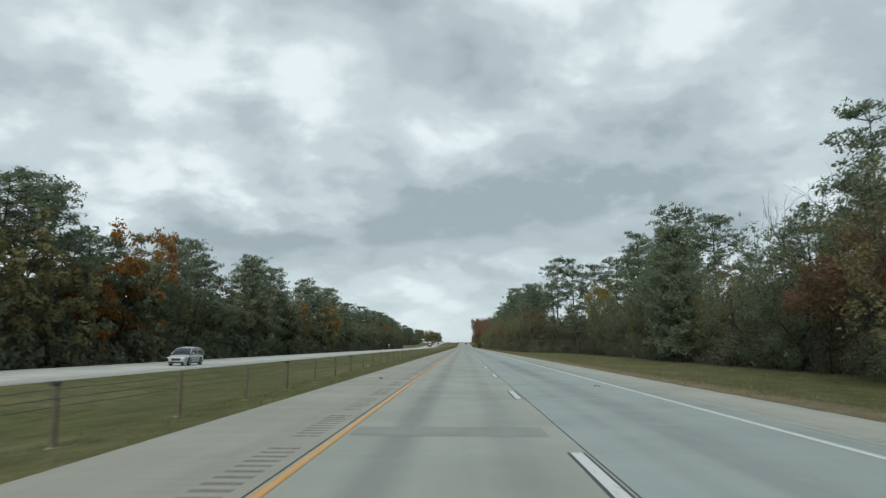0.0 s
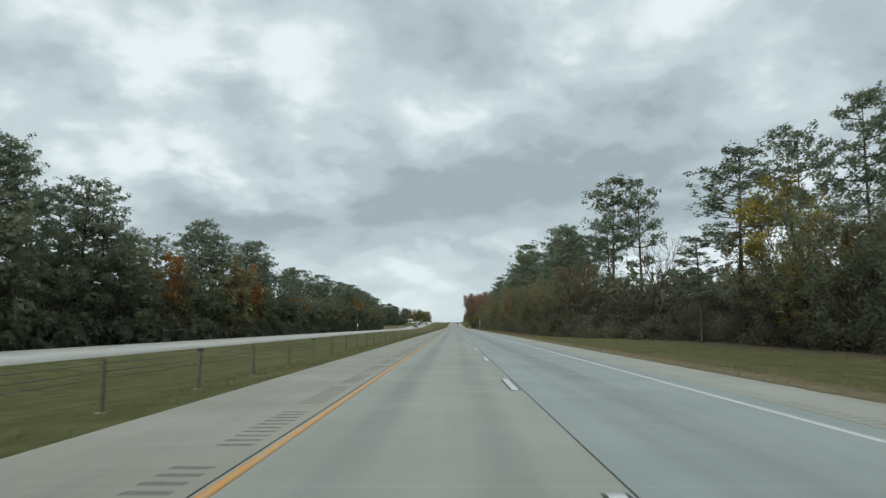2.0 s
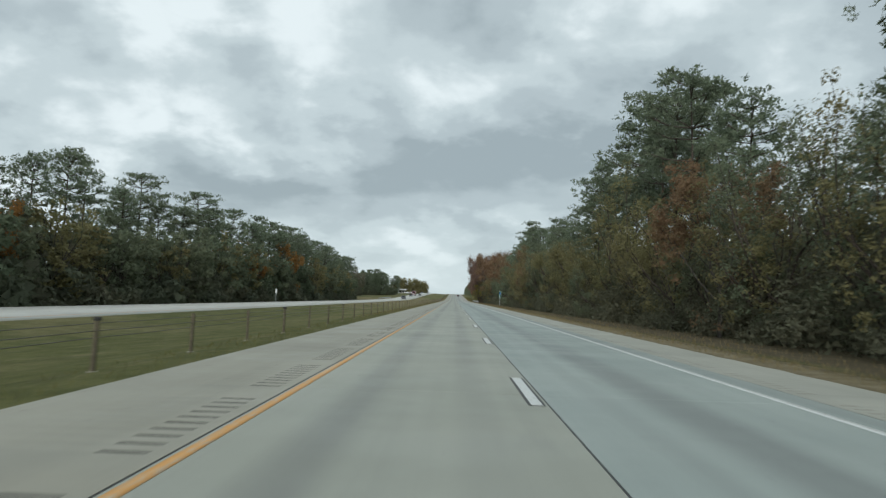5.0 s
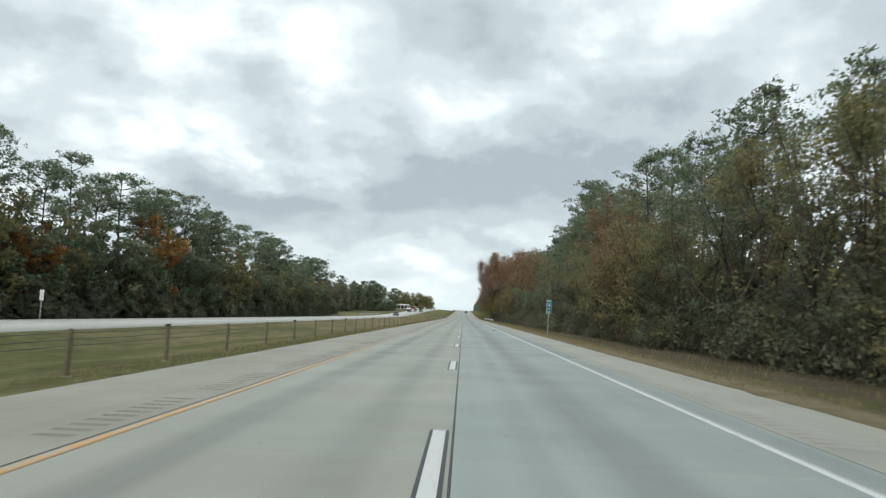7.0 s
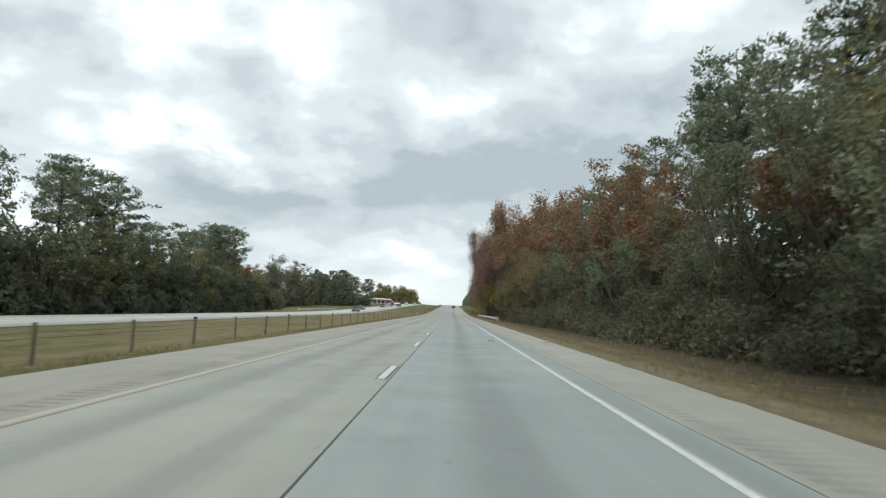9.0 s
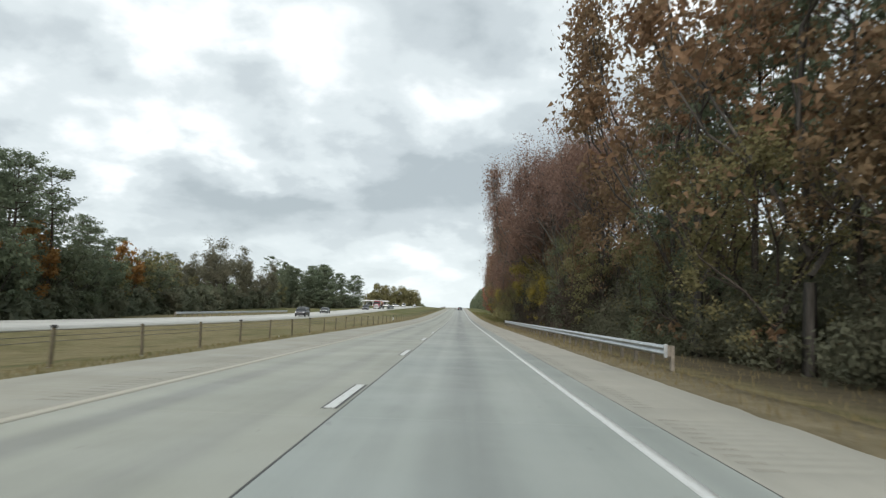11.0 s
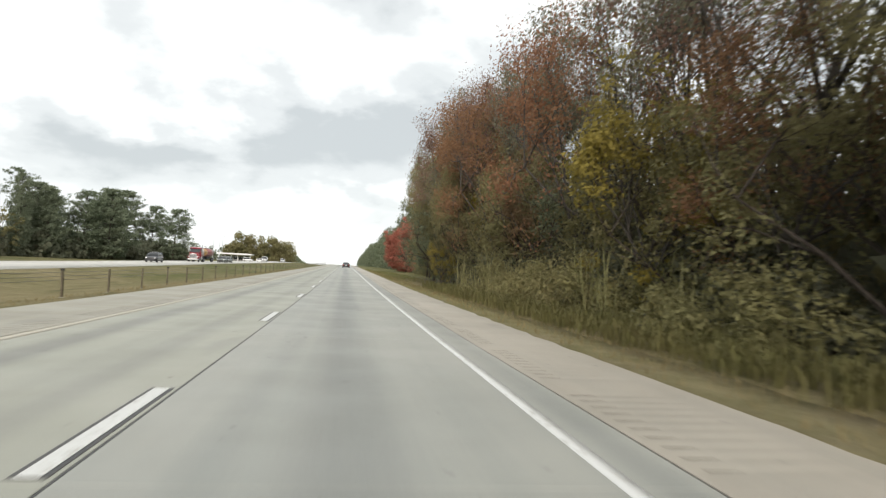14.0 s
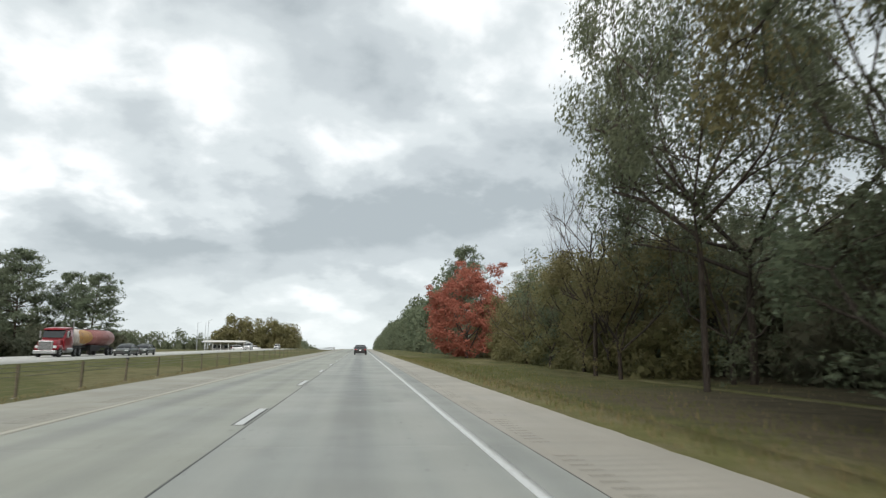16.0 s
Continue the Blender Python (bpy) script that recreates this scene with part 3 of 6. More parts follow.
def joined_pieces(pieces):
    V, F = joined(*pieces)
    return V, F[0]


def joined(*pieces):
    """Stacks pieces of corners and three-cornered faces into one."""
    V, F, k = [], [], 0
    for v, f in pieces:
        V.append(v)
        F.append(np.asarray(f) + k)
        k += len(v)
    return np.concatenate(V), [np.concatenate(F)]


def needles(rng, centres, radii, length, width, count, flat=0.6):
    """Needle sprays standing out all round each clump."""
    n = len(centres) * count
    d = unit(rng, n)
    c = np.repeat(centres, count, 0) + d * np.repeat(radii, count)[:, None] * rng.uniform(0.45, 0.95, n)[:, None] * np.array([1, 1, flat])
    d = d + rng.normal(0, 0.35, (n, 3))
    d[:, 2] = d[:, 2] * 0.7 + 0.25
    d /= np.linalg.norm(d, axis=1, keepdims=True)
    side = np.cross(d, unit(rng, n))
    side /= np.linalg.norm(side, axis=1, keepdims=True) + 1e-9
    ln = (length * rng.uniform(0.6, 1.3, n))[:, None]
    V = np.stack([c - side * width * 0.5, c + side * width * 0.5, c + d * ln], 1).reshape(-1, 3)
    return V, np.arange(n * 3).reshape(n, 3)


def pine_meshes(seed, height, crown_from, spread, tufts=1.0, spikes=12, size=0.46, shape=1.0, gaps=0.12):
    """A tall pine: a straight trunk, tiers of rising limbs, and round needle tufts along their outer ends under a domed top."""
    rng = np.random.default_rng(seed)
    seg, centres = [], []
    bend = rng.normal(0, 0.4, 2)

    def axis(h):
        k = h / height
        return np.array([bend[0] * k * k * 1.6, bend[1] * math.sin(k * 2.4), h])

    r0 = 0.010 * height + 0.04
    for i in range(7):
        a, b = i * height / 7, (i + 1) * height / 7
        seg.append((axis(a), axis(b), r0 * (1 - a / height) + 0.03, r0 * (1 - b / height) + 0.03))
    low = height * crown_from
    tall = height - low
    z, turn = low, rng.uniform(0, 6.28)
    while z < height * 0.975:
        k = (z - low) / tall
        reach = spread * (1 - k ** 2.4) ** 0.62 * min(1.0, 0.58 + 1.3 * k * shape)
        for j in range(int(rng.integers(3, 6))):
            turn += 2.399 + rng.uniform(-0.3, 0.3)
            if rng.random() < gaps * (1.6 - k):
                continue
            w = max(0.5, reach * rng.uniform(0.62, 1.1))
            up = w * (0.22 + 0.35 * k) + rng.uniform(-0.15, 0.3)
            out = np.array([math.cos(turn), math.sin(turn), 0])
            p = axis(z)
            e = p + out * w + np.array([0, 0, up])
            m = p + out * w * 0.5 + np.array([0, 0, up * 0.3])
            seg += [(p, m, 0.035 + 0.011 * w, 0.03 + 0.006 * w), (m, e, 0.03 + 0.006 * w, 0.014)]
            side = np.array([-out[1], out[0], 0])
            spots = [e] + [m + (e - m) * rng.uniform(0.1, 0.7) + side * w * rng.uniform(-0.3, 0.3) + np.array([0, 0, 0.15]) for _ in range(int(w * 0.75 + rng.random()))]
            for c in spots:
                wide = rng.uniform(0.32, 0.6) * (0.75 + 0.1 * w)
                n = max(2, int(3.6 * tufts * rng.uniform(0.7, 1.35)))
                centres += [c + rng.normal(0, 1, 3) * np.array([wide, wide, wide * 0.42]) for _ in range(n)]
                if c is not e:
                    seg.append((m, c, 0.025, 0.012))
        z += rng.uniform(0.6, 1.25) * height / 20
    centres += [axis(height * 0.975) + rng.normal(0, 0.5, 3) * np.array([1, 1, 0.35]) for _ in range(7)]
    for _ in range(6):
        h = height * rng.uniform(min(0.3, crown_from * 0.6), crown_from)
        t = rng.uniform(0, 6.28)
        seg.append((axis(h), axis(h) + np.array([math.cos(t), math.sin(t), -0.1]) * rng.uniform(0.5, 1.8), 0.03, 0.012))
    V, F = tubes(seg, 3)
    trunk = mesh_from("trunk", V, [F], [M_BARK], smooth=True)
    centres = np.array(centres)
    centres = centres[centres[:, 2] < height + 0.1]
    radii = rng.uniform(0.7, 1.3, len(centres)) * size
    V, F = joined(masses(rng, centres, radii, 0.72, 2, 7, 0, 0.27), needles(rng, centres, radii, 0.30, 0.085, spikes, 0.75))
    return trunk, mesh_from("crown", V, F, [M_NEEDLE], smooth=True)


def hardwood_meshes(seed, height, spread, material, bark_mat, n_leaf, size, clear=0.2, dense=0.6, depth=2, full=0, rise=0.3, limbs=7, cone=False, shard=0.36, hearts=6):
    """A broad-leaved tree: forked limbs and clumps of small leaves at the twig ends."""
    rng = np.random.default_rng(seed)
    seg, ends = [], []
    r0 = 0.011 * height + 0.05
    fork = height * clear
    lean = rng.normal(0, 0.05, 2)
    top = np.array([lean[0] * fork, lean[1] * fork, fork])
    seg.append((np.zeros(3), top, r0, r0 * 0.8))

    def grow(start, direction, length, radius, level):
        end = start + direction * length
        mid = (start + end) / 2 + rng.normal(0, 0.06, 3) * length
        seg.append((start, mid, radius, radius * 0.8))
        seg.append((mid, end, radius * 0.8, radius * 0.5))
        if level == 0:
            ends.append(end)
            ends.append(mid)
            return
        for _ in range(3):
            d = direction + rng.normal(0, 0.5, 3)
            d[2] += 0.1
            d /= np.linalg.norm(d)
            grow(end if rng.random() < 0.6 else mid, d, length * rng.uniform(0.55, 0.8), radius * 0.52, level - 1)

    for i in range(limbs):
        t = i * 2.399 + rng.uniform(-0.4, 0.4)
        up = rng.uniform(rise, 1.7)
        d = np.array([math.cos(t) * spread / (height * 0.5), math.sin(t) * spread / (height * 0.5), up])
        d /= np.linalg.norm(d)
        grow(top + np.array([0, 0, rng.uniform(-0.1, 0.3) * height * 0.4]), d, (height - fork) * rng.uniform(0.32, 0.46), r0 * 0.45, depth)
    def drawn_in(p):
        d = math.hypot(p[0], p[1])
        k = 1.0 if d < spread * 0.75 else spread * (0.75 + 0.35 * math.tanh((d / spread - 0.75) / 0.9)) / d
        if rise < 0.18:
            k *= float(np.interp(p[2] / height, (0.25, 0.45, 1.0), (1.12, 1.12, 0.6)))
        return np.array([p[0] * k, p[1] * k, p[2]])

    seg[:] = [(drawn_in(a), drawn_in(b), c, d) for a, b, c, d in seg]
    ends = np.array([drawn_in(e) for e in ends])
    S = np.array([1.0, 1.0, (height - 0.4) / ends[:, 2].max()])
    seg = [(a * S, b * S, c, d) for a, b, c, d in seg]
    ends = ends * S
    if depth > 2:
        ends = ends[ends[:, 2] > height * (clear + 0.06)]
    V, F = tubes(seg, 3)
    trunk = mesh_from("trunk", V, [F], [bark_mat], smooth=True)
    if not n_leaf:
        return trunk, None
    blob = rng.uniform(0.6, 1.2, len(ends)) * 0.095 * height ** 0.8
    pieces = []
    if full:
        d = unit(rng, full)
        d[:, 2] = d[:, 2] * 0.46 + 0.50
        shell = d * np.array([spread * 0.92, spread * 0.92, height]) * rng.uniform(0.75, 1.0, full)[:, None]
        shell[:, 2] = np.maximum(shell[:, 2], 0.5)
        if cone:
            shell[:, :2] *= (1.35 - 0.8 * shell[:, 2:] / height)
        ends = np.concatenate((ends, shell))
        blob = np.concatenate((blob, rng.uniform(0.8, 1.3, full) * 0.085 * height ** 0.8))
    keep = rng.random(len(ends)) < dense
    if keep.any():
        pieces.append(masses(rng, ends[keep], blob[keep] * 1.05, 0.85, hearts, int(5 / shard), 0, shard))
    weight = rng.random(len(ends)) ** (2.5 if depth < 4 else 1.7)
    pick = rng.choice(len(ends), n_leaf, p=weight / weight.sum())
    d = unit(rng, n_leaf) * (rng.uniform(0.4, 1.5 if dense < 0.9 else 1.1, n_leaf) * blob[pick])[:, None] * np.array([1, 1, 0.8])
    centres = ends[pick] + d
    high = centres[:, 2] > 0.3
    pieces.append(outward(rng, centres[high], (d / np.linalg.norm(d, axis=1, keepdims=True))[high], size))
    V, F = joined(*pieces)
    return trunk, mesh_from("crown", V, F, [material], smooth=True)


def tree_thing(name, meshes, label, group):
    root = thing(name, pose(0, 0, 0), label, "tree", group)
    part("trunk", meshes[0], None, root)
    if meshes[1]:
        part("crown", meshes[1], None, root)
    return root


class Planter:
    """Plants copies of a few grown trees; the first of each kind is itself planted."""

    def __init__(self, name, variants, label, group):
        self.variants = [tree_thing(name, v, label, group) for v in variants]
        self.used = set()

    def plant(self, i, x, y, scale=1.0, turn=0.0, wide=1.0):
        src = self.variants[i % len(self.variants)]
        m = pose(x, y, ground_z(x, y) - 0.05, 0, 0, turn)
        ob = copy_thing(src, m) if src in self.used else src
        self.used.add(src)
        ob.matrix_basis = m
        ob.scale = (scale * wide, scale * wide, scale)
        return ob

    def finish(self):
        for src in self.variants:
            if src not in self.used:
                for o in (*src.children_recursive, src):
                    bpy.data.objects.remove(o)


PINES = Planter("pine_tree", [pine_meshes(11, 20, 0.50, 3.7, 1.0, 4, 0.44), pine_meshes(12, 20, 0.55, 3.4, 1.0, 4, 0.44), pine_meshes(13, 20, 0.60, 4.2, 1.1, 4, 0.44, 1.8), pine_meshes(14, 20, 0.46, 3.5, 0.95, 4, 0.44), pine_meshes(15, 20, 0.63, 3.7, 1.1, 4, 0.42, 1.8, 0.2)],
                "tall dark green pine with a bare trunk and clumped crown", "pines along the highway")
NEAR_PINES = Planter("pine_tree", [pine_meshes(16, 20, 0.46, 3.6, 1.3, 6, 0.40, gaps=0.15), pine_meshes(17, 20, 0.42, 3.5, 1.25, 6, 0.40, gaps=0.15), pine_meshes(18, 20, 0.56, 4.3, 1.35, 6, 0.40, 1.8, 0.15), pine_meshes(19, 20, 0.44, 3.4, 1.15, 6, 0.40, gaps=0.2), pine_meshes(20, 20, 0.60, 3.8, 1.35, 6, 0.40, 1.8, 0.2)],
                     "tall dark green pine with a bare trunk and clumped crown", "pines along the highway")
FULL_PINES = Planter("pine_tree", [pine_meshes(21, 15, 0.04, 4.5, 1.5, 5, 0.52, 1.5, 0.06), pine_meshes(22, 15, 0.06, 4.2, 1.5, 5, 0.52, 1.3, 0.06)],
                     "full dark green pine with branches nearly to the ground", "pines along the highway")
GREENS = Planter("broadleaf_tree", [hardwood_meshes(31, 12, 4.0, M_GREEN, M_BARK, 2800, 0.13, 0.12, 0.5, 2, 42, 0.3, 5, shard=0.135), hardwood_meshes(32, 12, 3.6, M_GREEN, M_BARK, 2800, 0.13, 0.12, 0.5, 2, 42, 0.3, 5, shard=0.135), hardwood_meshes(33, 12, 4.2, M_OLIVE, M_BARK, 2800, 0.13, 0.14, 0.5, 2, 46, 0.3, 5, shard=0.135)],
                 "dark green leafy tree at the wood's edge", "broadleaf trees along the highway")
FAR_GREENS = Planter("broadleaf_tree", [hardwood_meshes(34, 12, 4.2, M_GREEN, M_PALE_BARK, 1000, 0.36, 0.12, 0.8, 1, 60, shard=0.42), hardwood_meshes(35, 12, 3.8, M_GREEN, M_BARK, 1000, 0.36, 0.12, 0.8, 1, 60, shard=0.42), hardwood_meshes(36, 12, 4.4, M_OLIVE, M_PALE_BARK, 1000, 0.36, 0.12, 0.8, 1, 50, shard=0.42)],
                     "dark leafy tree at the wood's edge across the highway", "broadleaf trees along the highway")
RUSTS = Planter("autumn_tree", [hardwood_meshes(41, 13, 4.0, M_RUST, M_PALE_BARK, 4200, 0.15, 0.16, 0.45, 3, 24, limbs=5, shard=0.19, hearts=3), hardwood_meshes(42, 13, 3.6, M_RUST, M_BARK, 4200, 0.15, 0.16, 0.45, 3, 16, limbs=5, shard=0.19, hearts=3)],
                "autumn tree with rust-brown leaves among the pines", "autumn trees along the highway")
PLUMS = Planter("autumn_tree", [hardwood_meshes(48, 20, 6.4, M_PLUM, M_BARK, 16500, 0.115, 0.2, 0.20, 4, 0, 0.4, 6, shard=0.17, hearts=0), hardwood_meshes(50, 20, 6.2, M_GREY_LEAF, M_PALE_BARK, 14000, 0.125, 0.2, 0.18, 4, 0, 0.4, 6, shard=0.17, hearts=0), hardwood_meshes(49, 20, 5.8, M_PLUM, M_PALE_BARK, 16000, 0.115, 0.22, 0.19, 4, 0, 0.4, 6, shard=0.17, hearts=0)],
                "tall thinning autumn tree with plum-brown leaves and dark limbs", "autumn trees along the highway")
ORANGES = Planter("autumn_tree", [hardwood_meshes(43, 13, 3.6, M_ORANGE, M_PALE_BARK, 2400, 0.28, 0.14, 0.7, 2, 30, limbs=5)],
                  "autumn tree with bright orange leaves", "autumn trees along the highway")
YELLOWS = Planter("autumn_tree", [hardwood_meshes(44, 12, 4.0, M_YELLOW_LEAF, M_PALE_BARK, 4200, 0.19, 0.16, 0.5, 2, 20, shard=0.2, hearts=0), hardwood_meshes(45, 12, 3.6, M_YELLOW_LEAF, M_BARK, 4200, 0.19, 0.16, 0.5, 2, 20, shard=0.2, hearts=0)],
                  "autumn tree with yellow leaves at the wood's edge", "autumn trees along the highway")
BARES = Planter("bare_tree", [hardwood_meshes(46, 15, 3.6, None, M_BARK, 0, 0, 0.3, 0, 4, rise=0.8, limbs=6), hardwood_meshes(47, 15, 3.2, None, M_BARK, 0, 0, 0.3, 0, 4, rise=0.8, limbs=6)],
                "leafless grey tree with fine upright twigs", "bare trees along the highway")
OAKS = Planter("oak_tree", [hardwood_meshes(51, 18, 8.0, M_GREEN, M_BARK, 21000, 0.15, 0.25, 0.18, 4, 30, 0.15, 8, shard=0.17, hearts=0), hardwood_meshes(52, 18, 7.4, M_OLIVE, M_BARK, 21000, 0.15, 0.25, 0.2, 4, 40, 0.15, 8, shard=0.17, hearts=0)],
               "broad spreading oak with dark limbs and small olive leaves", "broadleaf trees along the highway")

rng = np.random.default_rng(5)


def right_edge(y):
    return float(np.interp(y, (-40, 30, 45, 75, 140, 160, 172, 190, 230, 450, 625, 636, 690, 740, 1500), (13, 13, 19, 20, 22, 22, 14, 12, 11.5, 10.8, 10.2, 17, 20, 19, 18)))


def left_edge(y):
    return float(np.interp(y, (0, 430, 500, 560, 620, 700, 790), (-43, -43, -47, -58, -72, -78, -80)))


# right-hand wood: pines behind, leafy trees in front, an open gap between two stands
def in_gap(y):
    return 144 < y < 180


def pine_height(y):
    return 0.66 if 44 < y < 84 else 1.04 if 112 < y < 145 else 0.66 if 222 < y < 248 else 0.82 if 290 < y < 345 or 352 < y < 398 else 0.88 if 398 < y < 480 else 1.0


y = 26.0
while y < 480:
    e = right_edge(y)
    if not in_gap(y):
        NEAR_PINES.plant(int(rng.integers(5)), e + rng.uniform(4, 10), y, rng.uniform(0.78, 1.0) * pine_height(y), rng.uniform(0, 360))
    y += rng.uniform(4.5, 8)
y = 14.0
while y < 632:
    e = right_edge(y)
    r = rng.random()
    s = rng.uniform(0.75, 1.05)
    if y < 330:
        kind = GREENS if r < 0.9 else RUSTS
    elif y < 490:
        kind = GREENS if r < (0.84 if y < 372 else 0.62) else RUSTS
        s *= 0.95 if kind is GREENS else 1.14 if 396 < y < 445 else 0.98 if y < 396 else 1.15
    else:
        kind = GREENS if r < (0.8 if y < 545 else 0.95) else RUSTS
        s *= 0.9
    if not in_gap(y):
        kind.plant(2 if y > 545 else int(rng.integers(3)), e + rng.uniform(2.2, 4.0) + (2.0 if kind is RUSTS else 0.0), y, s, rng.uniform(0, 360))
    y += rng.uniform(4.0, 6.0)
y = 486.0
while y < 564:
    PLUMS.plant(2 * int(rng.integers(2)) if y < 532 else 1 + int(rng.integers(2)), right_edge(y) + rng.uniform(1.8, 4.0), y, rng.uniform(0.92, 1.14), rng.uniform(0, 360), rng.uniform(0.85, 1.1))
    y += rng.uniform(5.2, 7.6)
while y < 622:
    PLUMS.plant(int(y / 6.4) + int(rng.integers(2)), right_edge(y) + rng.uniform(3.5, 5.5), y, rng.uniform(0.85, 1.0), rng.uniform(0, 360), 0.85)
    y += rng.uniform(8, 11)
# left-hand wood across the other carriageway
y = 30.0
while y < 565:
    e = left_edge(y)
    PINES.plant(int(rng.integers(5)), e - rng.uniform(2, 8), y, rng.uniform(0.76, 1.06) if y < 230 else rng.uniform(0.72, 0.97) if y < 330 else rng.uniform(0.85, 1.03) if y < 456 or 500 < y < 525 else rng.uniform(0.68, 0.84), rng.uniform(0, 360), rng.uniform(0.9, 1.2))
    y += rng.uniform(4.8, 8.5) if y < 330 else rng.uniform(5, 8)
y = 30.0
while y < 590:
    e = left_edge(y)
    r = rng.random()
    (FAR_GREENS if r < 0.95 else ORANGES).plant(int(rng.integers(3)), e - rng.uniform(0.5, 4), y, rng.uniform(0.8, 1.12) * (1.18 if y < 230 else 1.02 if y < 330 else 1.1 if y < 456 or 500 < y < 525 else 0.98), rng.uniform(0, 360), 1.15)
    y += rng.uniform(4.5, 7)

# trees that stand out on their own
for i, x, y, s, w in ((0, 23.5, 191.7, 1.26, 1.1), (3, 28.3, 191.2, 1.24, 0.95), (2, 19.6, 217.4, 1.02, 1.05), (3, 19.0, 226.5, 0.84, 1.0), (4, 17.0, 391, 0.86, 1.1), (1, 17.0, 367, 1.0, 1.0), (3, 16.5, 373, 0.95, 1.0), (2, 15.8, 249, 0.93, 1.05), (4, 17.2, 242, 0.75, 1.15), (0, 23.2, 47, 0.82, 1.0), (0, 24.8, 146, 0.9, 1.35), (1, 21.5, 147.5, 0.5, 1.5), (2, 18.9, 360.4, 0.91, 1.1), (0, 19.0, 376.4, 1.12, 1.0), (2, 17.5, 327, 0.79, 0.95), (1, 18, 199, 0.9, 1.1), (3, 18, 258, 1.1, 1.1), (0, 18, 268, 1.18, 1.1), (1, 19, 283, 1.1, 1.1),):
    NEAR_PINES.plant(i, x, y, s, i * 70 + y, w)
for i, x, y, s, w in ((1, -50.7, 129.1, 1.08, 1.0), (0, -48.6, 210.1, 1.1, 1.2), (2, -48.4, 238.6, 1.07, 1.2), (2, -53.1, 305.5, 1.02, 1.2), (2, -49.7, 321.2, 1.0, 1.3), (3, -47, 449.9, 0.99, 1.5), (0, -68.7, 535, 1.03, 1.3), (4, -81, 733, 1.1, 1.2), (1, -46, 75, 0.95, 1.3), (3, -47, 166, 1.03, 1.3), (0, -47, 150, 0.98, 1.2), (1, -50, 507, 0.98, 1.2), (4, -51, 516, 0.95, 1.3), (2, -48, 379, 1.0, 1.3), (0, -48, 403, 1.0, 1.3),):
    PINES.plant(i, x, y, s, i * 70 + y, w)
for i, x, y, s, w in ((0, 21.1, 79.4, 0.94, 0.85), (0, -57.2, 726.4, 1.18, 1.25), (1, -69.4, 706, 1.22, 0.52), (0, -66.0, 712, 1.08, 0.85), (1, -50.4, 763.5, 1.06, 1.2), (1, -64, 742, 1.1, 1.1), (0, -70, 715, 1.15, 1.1), (1, -62, 722, 1.1, 1.1), (1, 19.2, 742, 1.28, 0.8), (0, 24, 88, 0.9, 0.9),
                      (1, -76, 735, 1.1, 1.2), (0, -84, 752, 1.1, 1.2), (0, -65, 766, 1.38, 1.0), (1, -73, 770, 1.35, 1.0), (1, -60, 775, 1.15, 1.0)):
    FULL_PINES.plant(i, x, y, s, i * 130 + y, w)
for x, y, s in ((-43.6, 95.7, 1.42), (-43.0, 217, 1.12), (-44.4, 84, 0.95), (-44, 345, 0.8), (-45, 262, 0.8), (-43.5, 372, 1.2)):
    ORANGES.plant(0, x, y, s, y, 0.85)
for x, y, s in ((25.4, 137.5, 1.2), (11.2, 521, 0.84), (12.4, 512, 0.6), (11.6, 566, 0.75), (10.4, 607, 0.34), (14.6, 599, 0.8)):
    YELLOWS.plant(int(y), x, y, s, y)
for x, y, s in ((19.5, 41, 0.75), (20.5, 49, 0.6), (13.2, 236, 0.8), (14.0, 470, 1.65), (13, 452, 1.5), (12.8, 462, 1.5), (16.2, 399, 0.92), (13.5, 331, 0.95), (15, 338, 1.0), (14.6, 604, 0.9), (14.6, 592, 0.68), (13.4, 582, 0.74), (14.6, 522, 1.1), (14.4, 425, 1.3)):
    RUSTS.plant(int(y), x, y, s, y)
for i, x, y, s in ((0, 25.7, 175, 1.05), (1, 21, 268, 1.25), (0, 24, 274, 1.2), (1, 26, 60, 1.1), (1, 18, 278, 1.2), (0, 15.5, 661, 0.85)):
    BARES.plant(i, x, y, s, y)
for i, x, y, s, w in ((0, 15.1, 647, 1.25, 0.5), (1, 16.0, 633, 1.32, 0.7), (1, 14.6, 625, 1.0, 0.7), (1, 13.6, 600, 1.05, 0.58), (0, 20, 652, 1.05, 0.9), (1, 23, 634, 0.9, 1.0)):
    OAKS.plant(i, x, y, s, y * 1.7, w)
for i, x, y, s in ((0, 13.5, 366, 0.95), (1, 15.4, 375, 0.92), (0, 14.0, 356, 0.95), (1, 17.0, 385, 0.88), (1, 15.0, 222, 0.92), (0, 16.2, 214, 0.95), (1, 18.0, 219, 1.0), (0, 20.5, 224, 1.0), (2, 14.2, 232, 0.78), (1, 17.2, 206, 1.0), (0, 19.0, 211, 1.0), (2, 16.4, 504, 1.05), (2, 17.0, 510, 0.95), (2, 13.2, 514, 0.8), (0, 15.6, 420, 1.18), (0, 25.5, 118, 0.95), (1, 24.5, 128, 0.95), (0, 27.0, 138, 0.95), (1, 26.5, 108, 0.95), (2, 13.0, 326, 0.9), (2, 13.4, 319, 0.85), (2, 12.2, 556, 0.8), (2, 12.6, 565, 0.7), (1, 12.8, 575, 0.65), (2, 13.0, 586, 0.65), (2, 12.8, 597, 0.7), (0, 20, 187, 0.8), (1, 24, 189, 0.9), (0, 27, 196, 0.9), (2, 21, 198, 0.9), (1, 30, 190, 0.85), (0, 25, 182, 0.7),):
    GREENS.plant(i, x, y, s, y * 3, 1.15)
